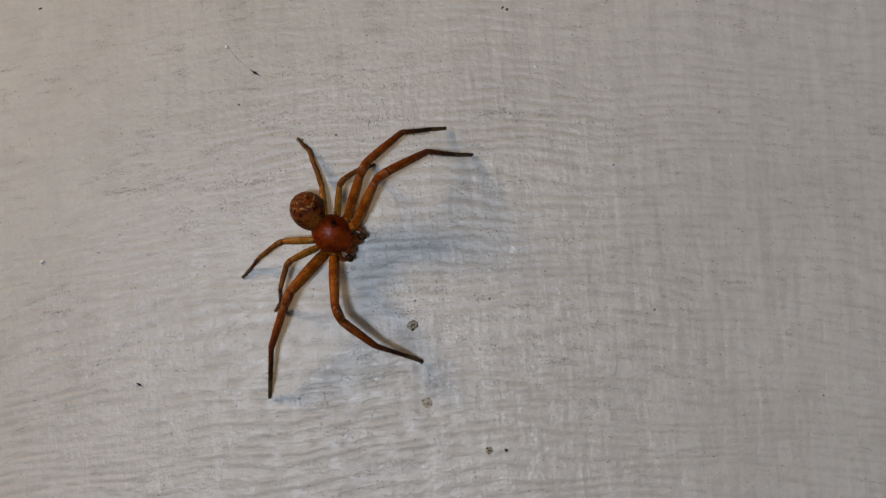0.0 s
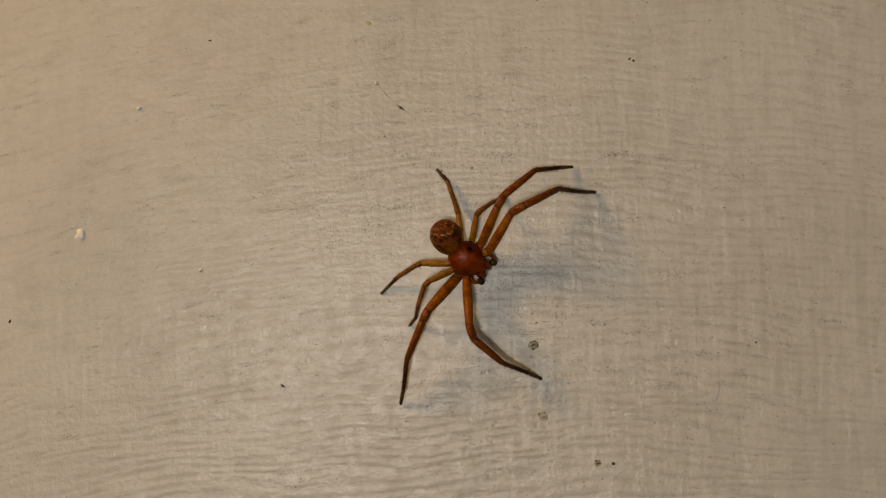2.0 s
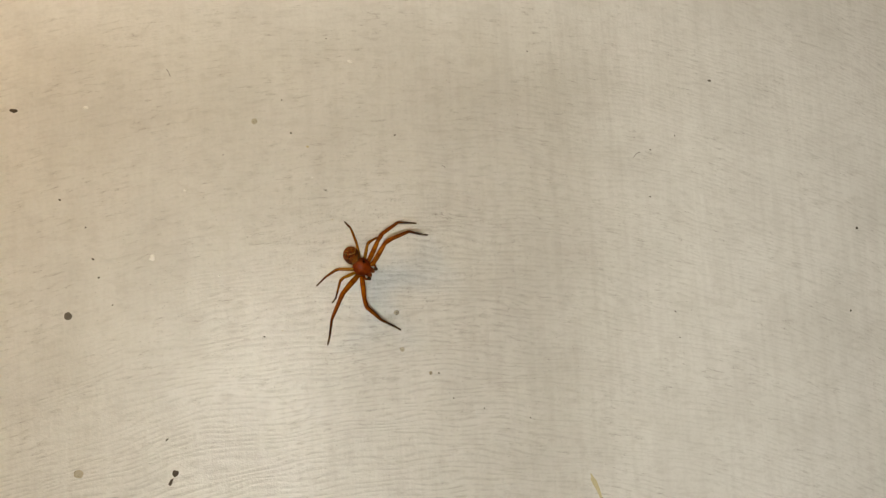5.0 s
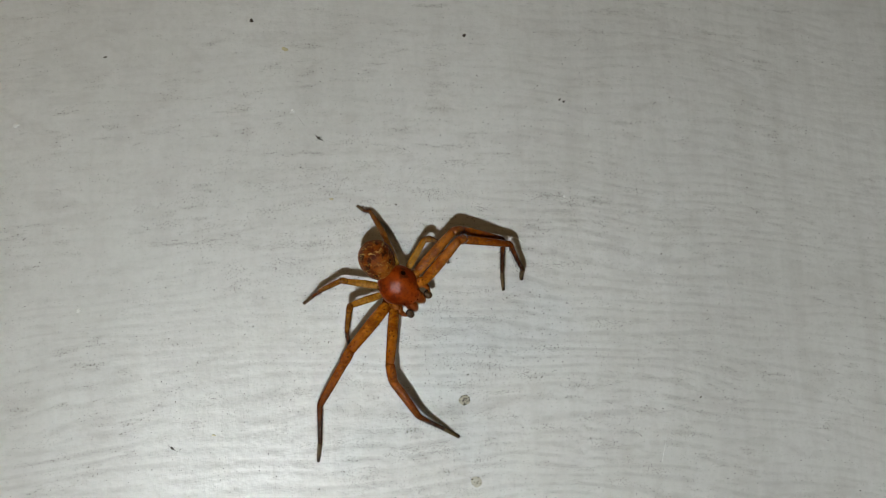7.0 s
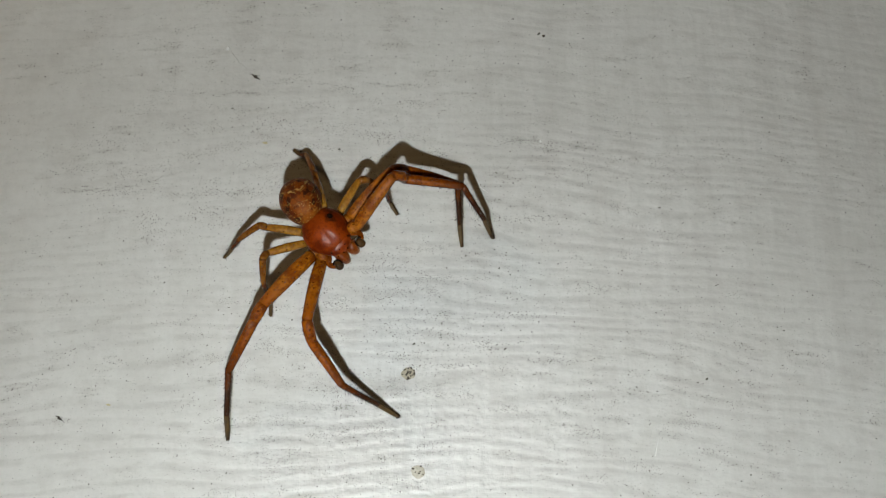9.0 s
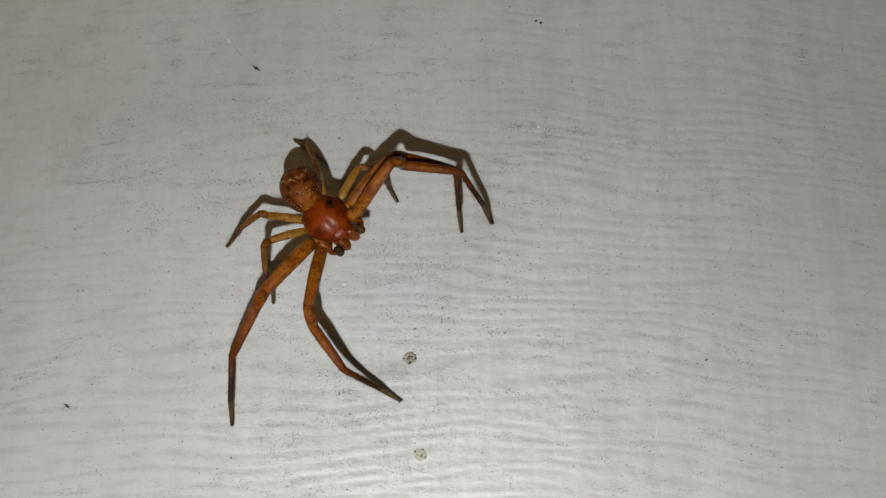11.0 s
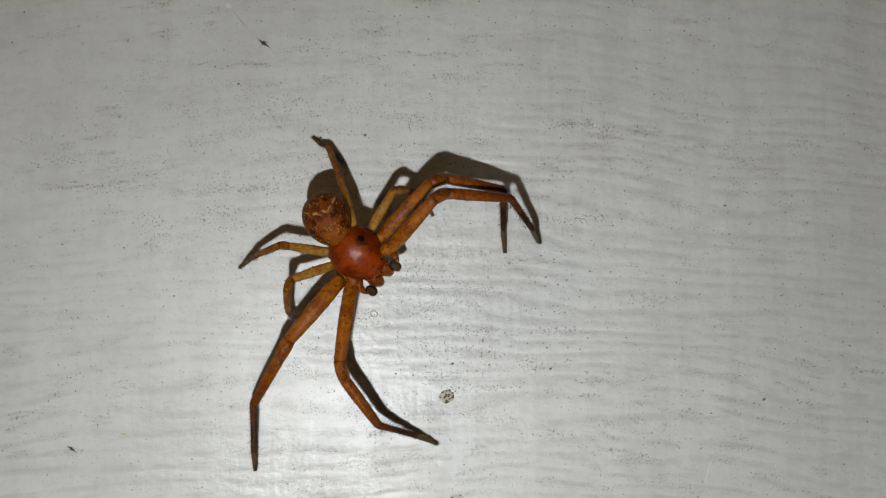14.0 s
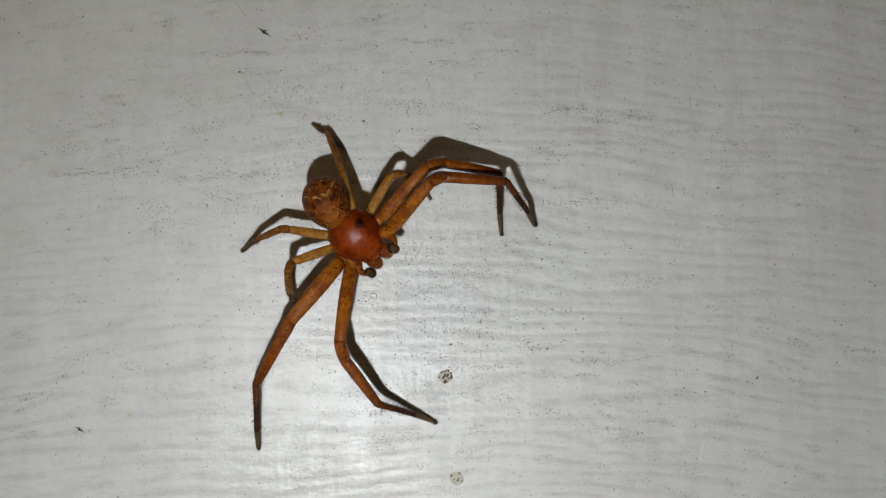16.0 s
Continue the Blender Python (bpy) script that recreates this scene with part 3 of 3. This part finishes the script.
        for _ in range(46):
            n = Vector((rng.gauss(0, 1), rng.gauss(0, 1), rng.gauss(0, 1))).normalized()
            bristle(bm, Vector((2.44 + 0.41 * n.x, side * (1.16 + 0.32 * n.y), 0.44 + 0.32 * n.z)) * U, n + Vector((0.5, 0, 0)), 0.15 * U, 0.008 * U)
        part("bulb", bm, (BULB, HAIR), palp, "olive-brown swollen palp bulb")
        bm = bmesh.new()
        for k in range(26):
            # the coil, a thin dark ridge that winds over the bulb
            a = 2.2 + k / 25 * 2.8
            c = Vector((2.40 + 0.36 * math.cos(a), side * (1.16 + 0.30 * math.sin(a)), 0.44 + 0.25 + 0.05 * math.sin(a)))
            ball(bm, c * U, (0.060 * U, 0.060 * U, 0.060 * U), 8, 6)
        part("coil", bm, EYE, palp, "thin black coil on the palp")
    # belly plate between the hips
    bm = bmesh.new()
    ball(bm, (0, 0, -0.35 * U), (1.5 * U, 1.25 * U, 0.42 * U), 20, 12)
    part("sternum", bm, FEMUR_PALE, ob)
    # abdomen: a plump egg with folds and fringe hairs
    bm = bmesh.new()
    for v in ball(bm, (0, 0, 0), (1, 1, 1), 44, 30):
        x, y, z = v.co
        fold = 0.02 * math.sin(14 * x) * max(0, z)
        v.co = Vector(((1.88 + fold) * x, (1.58 + fold) * y * (1 - 0.10 * x), 1.50 * z * (1 - 0.06 * x) + fold)) * U
    for _ in range(420):
        n = Vector((rng.gauss(0, 1), rng.gauss(0, 1), rng.gauss(0, 1))).normalized()
        root = Vector((1.86 * n.x, 1.56 * n.y * (1 - 0.10 * n.x), 1.48 * n.z * (1 - 0.06 * n.x))) * U
        bristle(bm, root, n * 0.8 + Vector((-1.0, 0, 0.1)), rng.uniform(0.08, 0.18) * U, 0.008 * U, rng.choice((1, 2, 2, 2)))
    belly = part("abdomen", bm, (ABDOMEN, PALE_HAIR, HAIR), ob, "plump mottled abdomen with pale flecks")
    bm = bmesh.new()
    ball(bm, (-1.75 * U, 0.1 * U, 0.05 * U), (0.45 * U, 0.30 * U, 0.30 * U), 14, 10)
    part("waist", bm, CARAPACE, ob)
    leg_parts = {}
    for code in STANCES:
        hip = TALL.inverted() @ (Vector(STANCES[code][0][0]) * U)
        bm = bmesh.new()
        r = GIRTH[code][0] * U
        ball(bm, hip * 0.86, (r * 0.95, r * 0.95, r * 0.85), 16, 12)
        ball(bm, hip * 0.99, (r * 0.72, r * 0.72, r * 0.72), 14, 10)
        side = "amber" if code[1] in "34" else "orange-brown"
        leg = part("leg", bm, FEMUR if code[1] in "12" else FEMUR_PALE, ob, f"{side} jointed leg darkening towards the claw")
        leg_parts[code] = []
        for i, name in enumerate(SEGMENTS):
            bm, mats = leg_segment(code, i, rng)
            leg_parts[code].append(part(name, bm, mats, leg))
    return ob, belly, leg_parts


SPIDER, BELLY, LEG_PARTS = spider()


# ---------------------------------------------------------------- marks on the wall
def blot(bm, x, z, rx, rz, high, rng, rough=0.25, sides=12, turn=0.0, mat=0):
    """A low, uneven lump on the wall's face."""
    rings, k0 = [], rng.uniform(0, 6)
    for share, h in ((1.0, -0.01), (0.78, 0.55), (0.40, 1.0)):
        ring = []
        for k in range(sides):
            a = 2 * math.pi * k / sides
            w = share * (1 + rough * (0.5 * math.sin(2 * a + k0) + 0.3 * math.sin(3 * a + 2 * k0) + 0.3 * math.sin(5 * a + 3 * k0)) + rough * (rng.random() - 0.5))
            px, pz = rx * w * math.cos(a), rz * w * math.sin(a)
            ring.append(bm.verts.new(((x + px * math.cos(turn) - pz * math.sin(turn)) * U, -h * high * U, (z + px * math.sin(turn) + pz * math.cos(turn)) * U)))
        rings.append(ring)
    for a, b in zip(rings, rings[1:]):
        for k in range(sides):
            bm.faces.new((a[k], a[(k + 1) % sides], b[(k + 1) % sides], b[k])).material_index = mat
    bm.faces.new(rings[-1]).material_index = mat


def speck(x, z, rx, rz=None, turn=0.0, mat=GRIME, high=0.06, name="dirt_speck", label="tiny dark speck of dirt on the wall", category="dirt speck", group="specks on the wall"):
    rng = random.Random(int(x * 71 + z * 137))
    bm = bmesh.new()
    blot(bm, 0, 0, rx, rz or rx, high, rng, 0.38, 14, radians(turn))
    ob = new(name, mesh_of(name, bm, mat))
    ob.location = (x * U, 0, z * U)
    return tagged(ob, label, category, group)


def fly_spot(x, z, r, dots, stain, label):
    """A thin round stain, ringed and dotted with dark grains."""
    rng = random.Random(int(x * 31 + z * 17 + 5))
    bm = bmesh.new()
    blot(bm, 0, 0, r, r * 0.94, 0.02, rng, 0.09, 30)
    ob = new("fly_spot", mesh_of("fly_spot", bm, stain))
    ob.location = (x * U, 0, z * U)
    tagged(ob, label, "stain", "fly spots on the wall")
    for k in range(dots):
        d, a = r * (0.72 + 0.2 * rng.random() if k % 2 else 0.6 * math.sqrt(rng.random())), k * 2.4 + rng.uniform(-0.4, 0.4)
        bm = bmesh.new()
        blot(bm, d * math.cos(a), d * math.sin(a), rng.uniform(0.05, 0.11), rng.uniform(0.045, 0.09), 0.06, rng, 0.4, 8)
        part("dot", bm, GRIME, ob)


def crumb(x, z, size=1.0, seed=23, label="ragged dark crumb of debris caught in a cobweb"):
    """A ragged dark crumb with a few stiff hairs."""
    rng = random.Random(seed)
    bm = bmesh.new()
    for dx, dz, rx, rz, turn in ((0, 0, 0.20, 0.10, -40), (0.16, -0.10, 0.15, 0.07, -15), (-0.16, 0.15, 0.13, 0.05, -50), (0.05, 0.10, 0.09, 0.06, 20), (0.32, -0.22, 0.09, 0.04, -30)):
        blot(bm, dx, dz, rx, rz, 0.16, rng, 0.5, 10, radians(turn))
    for dx, dz, wx, wz in ((0.1, 0.0, 0.9, 0.35), (-0.2, 0.15, -0.7, 0.9), (0.3, -0.2, 0.8, -0.5), (0.0, -0.05, -0.5, -0.6), (-0.1, 0.1, -0.9, 0.2)):
        bristle(bm, Vector((dx, -0.08, dz)) * U, (wx, -0.15, wz), rng.uniform(0.35, 0.6) * U, 0.018 * U, 0)
    for v in bm.verts:
        v.co *= size
    ob = new("debris_crumb", mesh_of("debris_crumb", bm, GRIME))
    ob.location = (x * U, 0, z * U)
    return tagged(ob, label, "debris")


def blister(x, z, r):
    """A burst paint bubble: a low round rim about a shallow hollow."""
    bm = bmesh.new()
    rings = []
    for share, h in ((1.0, -0.01), (0.90, 0.07), (0.74, 0.08), (0.55, 0.02), (0.25, 0.012)):
        rings.append([bm.verts.new((r * share * (1 + 0.05 * math.sin(3 * a)) * math.cos(a) * U, -h * U, r * share * 0.92 * math.sin(a) * U)) for a in (math.tau * k / 24 for k in range(24))])
    for a, b in zip(rings, rings[1:]):
        for k in range(24):
            bm.faces.new((a[k], a[(k + 1) % 24], b[(k + 1) % 24], b[k]))
    bm.faces.new(rings[-1])
    ob = new("paint_blister", mesh_of("paint_blister", bm, LUMP))
    ob.location = (x * U, 0, z * U)
    return tagged(ob, "small burst bubble in the off-white wall paint", "paint blister")


def thread(points, thick, mat, label, category="cobweb"):
    bm = bmesh.new()
    rings = []
    pts = [Vector((x * U, -y * U, z * U)) for x, y, z in points]
    for i, p in enumerate(pts):
        d = (pts[min(i + 1, len(pts) - 1)] - pts[max(i - 1, 0)]).normalized()
        a = d.orthogonal().normalized()
        b = d.cross(a)
        rings.append([bm.verts.new(p + (a * math.cos(t) + b * math.sin(t)) * thick * U) for t in (0, 1.57, 3.14, 4.71)])
    for r, s in zip(rings, rings[1:]):
        for k in range(4):
            bm.faces.new((r[k], r[(k + 1) % 4], s[(k + 1) % 4], s[k]))
    bm.faces.new(rings[0][::-1])
    bm.faces.new(rings[-1])
    name = category.replace(" ", "_")
    return tagged(new(name, mesh_of(name, bm, mat)), label, category)


fly_spot(0.01, -0.02, 0.52, 22, STAIN, "round tan fly spot peppered with black dots")
fly_spot(0.79, -7.32, 0.52, 6, PALE_STAIN, "faint tan fly spot with few dark dots")
fly_spot(6.20, -12.22, 0.36, 9, STAIN, "small dark fly spot on the painted wall")
fly_spot(7.81, -12.33, 0.17, 3, GREY_GRIME, "very small dark fly spot on the wall")
fly_spot(-26.23, 39.00, 0.62, 8, PALE_STAIN, "faint tan fly spot with few dark dots")
fly_spot(-61.86, 2.28, 0.75, 9, GREY_GRIME, "grey smudged fly spot on the wall")
fly_spot(-60.44, -26.91, 0.85, 3, STAIN, "yellowish tan stain on the wall")

SPECKS = ((-14.64, 21.93, 0.16), (-5.77, 18.38, 0.17), (7.05, 8.34, 0.12), (20.06, 13.52, 0.15), (37.95, -9.65, 0.12), (22.77, -0.37, 0.17),
          (-32.47, 32.41, 0.22), (-20.74, 43.24, 0.24), (-11.43, 55.78, 0.26))
for x, z, r in SPECKS:
    speck(x, z, r * 0.7, r * 0.42, 25, GREY_GRIME)
for x, z, r in ((-19.18, 36.53, 0.28), (1.5, 35.7, 0.26), (-63.0, 24.4, 0.30), (-56.2, 9.3, 0.28), (-57.18, 12.84, 0.34), (100.8, 13.4, 0.42), (30.16, 52.98, 0.22),
                (60.98, 34.45, 0.22), (55.40, 31.55, 0.22), (54.52, 21.58, 0.22), (57.98, -2.55, 0.26), (58.59, -7.96, 0.20)):
    speck(x, z, r * 0.8, r * 0.6, -20)
for x, z, r in ((10.51, -17.43, 0.24), (16.53, -19.75, 0.22), (25.79, -22.25, 0.22), (-44.49, -21.76, 0.36), (11.23, 28.99, 0.20), (0.41, 2.27, 0.13), (7.37, 1.88, 0.12),
                (-8.88, 18.18, 0.13), (10.83, 29.19, 0.18), (97.45, -4.27, 0.34), (-53.82, 3.98, 0.22), (2.87, -40.44, 0.5), (-13.71, -39.58, 0.26), (-58.42, 18.98, 0.26)):
    speck(x, z, r * 0.8, r * 0.55, 40)
speck(-71.10, 41.76, 0.75, 0.42, 5, label="dark smudged speck of dirt on the wall")
speck(-43.10, -28.10, 0.75, 0.45, 60, label="dark brown dropping stuck to the wall")
speck(-43.97, -29.67, 0.65, 0.36, 55, label="dark brown dropping stuck to the wall")
speck(69.85, 46.34, 0.34, 0.3, 0, GREY_GRIME)
crumb(-12.93, 24.82)
crumb(-25.85, -3.44, 0.75, 5, "ragged dark crumb of dirt on the wall")
blister(-5.15, 5.75, 0.30)
thread(((-15.28, 0.05, 27.42), (-14.56, 0.2, 26.45), (-13.64, 0.2, 25.48), (-12.93, 0.15, 24.87), (-12.02, 0.1, 24.51), (-11.22, 0.03, 24.26)), 0.006, THREAD, "fine grey cobweb thread with dark crumbs")
thread(((-14.96, 0.03, 27.01), (-14.45, 0.12, 26.30), (-14.25, 0.03, 25.99)), 0.011, GREY_GRIME, "short dark fibre beside the cobweb", "fibre")
thread(((5.25, 0.04, 15.20), (5.75, 0.30, 14.98), (6.25, 0.04, 14.71)), 0.022, WHITE, "pale fibre lying on the wall", "fibre")
thread(((18.42, 0.03, -6.19), (18.57, 0.10, -5.50), (18.88, 0.03, -4.52)), 0.024, WHITE, "pale fibre lying on the wall", "fibre")
thread(((51.53, 0.03, 29.98), (52.14, 0.12, 30.76), (53.10, 0.03, 31.13)), 0.05, GRIME, "short dark fibre stuck to the wall", "fibre")
thread(((-42.80, 0.03, 49.62), (-42.34, 0.12, 49.06), (-42.06, 0.03, 48.11)), 0.06, GRIME, "short dark fibre stuck to the wall", "fibre")
for x, z, r in ((-15.33, 27.47, 0.20), (-46.3, 12.7, 0.62), (-33.98, 8.67, 0.20), (-40.0, 25.6, 0.26), (-58.07, 42.17, 0.42), (-6.86, 51.03, 0.46), (10.66, 19.25, 0.14)):
    speck(x, z, r, r * 0.85, 10, WHITE, 0.16, "paint_lump", "small white lump of paint on the wall", "paint lump", "paint lumps")
for x, z, r in ((-16.0, 33.7, 0.34), (-22.32, -2.44, 0.15), (-11.80, 18.89, 0.20)):
    speck(x, z, r, r * 0.6, 0, YELLOW, 0.03, "yellow_stain", "faint yellow stain on the wall", "stain", "yellow stains")
speck(38.4, -36.6, 3.0, 0.42, -66, YELLOW, 0.05, "yellow_stain", "long thin yellow smear on the wall", "stain", "yellow stains")
speck(39.8, -39.8, 1.4, 0.30, -62, STAIN, 0.05, "yellow_stain", "long thin yellow smear on the wall", "stain", "yellow stains")


# thicker drifts of dirt: middle, half width and half height in millimetres
DRIFTS = (
    (1.8, 4.5, 1.4, 0.4), (8.3, 4.6, 2.0, 0.3), (-0.6, 1.3, 1.8, 0.5), (3.4, 0.6, 1.6, 0.2), (14.9, 6.8, 1.8, 0.3), (-1.8, 8.7, 2.4, 0.7), (-1.4, 6.5, 2.0, 1.0), (2.7, 7.5, 3.6, 0.2),
    (-0.6, 3.5, 1.6, 0.8), (2.6, 3.1, 2.0, 0.4), (6.3, 2.0, 1.2, 0.5), (11.6, 1.0, 2.0, 0.2), (-3.0, 19.7, 1.8, 0.5), (0.3, 22.6, 1.2, 0.4), (2.3, 18.1, 1.0, 0.4), (11.4, 18.7, 0.8, 0.5),
    (9.2, 12.5, 3.6, 0.3), (8.5, 19.3, 1.6, 0.3), (-13.8, 14.6, 3.2, 0.4), (-16.2, 12.8, 1.6, 1.0), (-20.3, 11.6, 1.2, 1.2), (-11.8, 20.5, 2.4, 1.0), (-23.7, 14.6, 3.6, 0.4), (-26.5, 16.4, 2.4, 0.3),
)


def dust():
    """Fine dark grains, gathered in short level drifts, too many to count."""
    rng = random.Random(11)
    bm = bmesh.new()
    n = 0
    while n < 42000:
        x, z = rng.gauss(1, 19), rng.gauss(6, 15)
        zb = z + 230 * (math.sqrt(1 + ((x + 4) / 230) ** 2) - 1)
        drift = noise.noise(Vector((x * 0.26, zb * 1.05, 3.0))) + 0.5 * noise.noise(Vector((x * 0.8, zb * 2.2, 5.0))) + 0.7 * noise.noise(Vector((x * 0.06, z * 0.08, 8.0)))
        if rng.random() > 0.035 + 2.2 * max(0, drift - 0.22):
            continue
        r = 0.012 + 0.026 * rng.random() ** 2
        blot_fast(bm, x, z, r * (2.0 if rng.random() < 0.015 else 1), rng)
        n += 1
    for x, z, w, h in DRIFTS:
        for _ in range(int(75 + 75 * w * (h + 0.25))):
            px, pz = rng.gauss(0, 0.62), rng.gauss(0, 0.62)
            blot_fast(bm, x + w * px, z + h * pz, 0.013 + 0.045 * rng.random() ** 3, rng)
    # coarser grains, one by one
    for _ in range(2600):
        blot_fast(bm, rng.gauss(3, 20), rng.gauss(6, 16), 0.03 + 0.045 * rng.random() ** 2, rng)
    me = mesh_of("dust_grains", bm, DUST, smooth=False)
    return tagged(new("dust_grains", me), "fine dark grains of dirt strewn over the wall", "dirt", kind="stuff")


def blot_fast(bm, x, z, r, rng):
    turn, flat = rng.uniform(0, 3.1), rng.uniform(0.5, 1.0)
    ring = []
    for k in range(5):
        a = 1.2566 * k
        px, pz = r * math.cos(a), r * flat * math.sin(a)
        ring.append(bm.verts.new(((x + px * math.cos(turn) - pz * math.sin(turn)) * U, 0.002 * U, (z + px * math.sin(turn) + pz * math.cos(turn)) * U)))
    top = bm.verts.new((x * U, -r * 0.5 * U, z * U))
    for k in range(5):
        bm.faces.new((ring[k], ring[(k + 1) % 5], top))


dust()


# ---------------------------------------------------------------- the unseen phone through whose lens opening the view is taken, whose light comes on and whose body blocks the room's light
LED_AT = (-5.7, -18.8)


def rounded_plate(bm, lo, hi, corner, z0, z1, bevel, hole=0.0):
    """A plate with round corners and softened rims, from z0 to z1 in millimetres; hole: the radius of a round opening at the origin."""
    rings = []
    for inset, z in ((bevel, z0), (0, z0 + bevel), (0, z1 - bevel), (bevel, z1)):
        ring = []
        for cx, cy, a0 in ((hi[0], hi[1], 0), (lo[0], hi[1], 90), (lo[0], lo[1], 180), (hi[0], lo[1], 270)):
            mx, my = (cx - corner if a0 in (0, 270) else cx + corner), (cy - corner if a0 in (0, 90) else cy + corner)
            for k in range(7):
                a = radians(a0 + 15 * k)
                ring.append(bm.verts.new(((mx + (corner - inset) * math.cos(a)) * U, (my + (corner - inset) * math.sin(a)) * U, z * U)))
        rings.append(ring)
    if hole:
        for z in (z1, z0):
            rings.append([bm.verts.new((v.co.x * hole * U / v.co.xy.length, v.co.y * hole * U / v.co.xy.length, z * U)) for v in rings[0]])
        rings.append(rings[0])
    else:
        bm.faces.new(rings[0][::-1])
        bm.faces.new(rings[-1])
    for a, b in zip(rings, rings[1:]):
        for k in range(28):
            bm.faces.new((a[k], a[(k + 1) % 28], b[(k + 1) % 28], b[k]))
    return bm


def phone():
    ob = tagged(new("smartphone"), "black smartphone in a case with a small slide over its light", "phone")
    # wide plate added to keep the cool room light off the wall
    part("body", rounded_plate(bmesh.new(), (-124, -48), (34, 30), 9, -5.4, -3.2, 0.7, 3.2), BLACK_METAL, ob)
    bm = bmesh.new()
    # a low rim round the light
    prof = ((1.5, -5.3), (1.5, -7.6), (2.4, -7.6), (2.8, -5.2))
    rings = [[bm.verts.new(((LED_AT[0] + r * math.cos(a)) * U, (LED_AT[1] + r * math.sin(a)) * U, z * U)) for a in (2 * math.pi * k / 28 for k in range(28))] for r, z in prof]
    for a, b in zip(rings, rings[1:]):
        for k in range(28):
            bm.faces.new((a[k], a[(k + 1) % 28], b[(k + 1) % 28], b[k]))
    part("rim", bm, BLACK_METAL, ob)
    bm = bmesh.new()
    # the light is tilted in its rim, to brighten the right of the wall
    askew = Matrix.Rotation(radians(-12), 4, "Y") @ Matrix.Rotation(math.pi, 4, "X")
    bmesh.ops.create_circle(bm, cap_ends=True, segments=24, radius=1.3 * U, matrix=Matrix.Translation((LED_AT[0] * U, LED_AT[1] * U, -7.65 * U)) @ askew)
    part("lamp", bm, LED, ob, "glowing white phone light", smooth=False)
    x, y = LED_AT
    # made-up slide, stands in for switching the light on
    cover = part("cover", rounded_plate(bmesh.new(), (x - 4, y - 4), (x + 4, y + 4), 1.5, -9.0, -8.3, 0.2), BLACK_METAL, ob, "sliding black cover")
    return ob, cover


PHONE, COVER = phone()


# ---------------------------------------------------------------- what moves
def motions():
    def share(t, a=4.85, b=5.75):
        u = min(1, max(0, (t - a) / (b - a)))
        return u * u * (3 - 2 * u)

    times = (0.0, 4.85, 5.0, 5.15, 5.3, 5.45, 5.6, 5.75, 16.0)
    walk(SPIDER, [(t, body_pose(share(t))) for t in times])
    tall, low = pose(-2.88 * U, 0.68 * U, -0.15 * U, 0, 6, -32), pose(-2.90 * U, 0.34 * U, 0.12 * U, 0, 0, -20)
    walk(BELLY, [(0.0, tall), (4.85, tall), (5.75, low), (16.0, low)])
    for code, pieces in LEG_PARTS.items():
        # one foreleg reaches a little further out later on
        marks = times if code != "L1" else (*times[:8], 8.0, 8.1, 8.2, 8.3, *times[8:])
        rows = [(t, body_pose(share(t)).inverted(), leg_poses(code, share(t), share(t) - share(t, 8.0, 8.3) if code == "L1" else 0)) for t in marks]
        for i, ob in enumerate(pieces):
            walk(ob, [(t, inv @ poses[i]) for t, inv, poses in rows])
    # the unseen phone is brought up from below and behind, until the view is taken through its opening
    aside = PATH[0][1] @ pose(0.24, -0.30, 0.22)
    near = {4.5: pose(0.10, -0.14, 0.13), 4.8: pose(0, 0, 0.03)}
    walk(PHONE, [(0.0, aside), (4.2, aside)] + [(t, m @ near.get(t, pose(0, 0, 0))) for t, m in PATH if t > 4.4])
    shut, clear = pose(0, 0, 0), pose(-0.0135, 0, 0)
    walk(COVER, [(0.0, shut), (4.55, shut), (4.75, clear), (16.0, clear)])


motions()
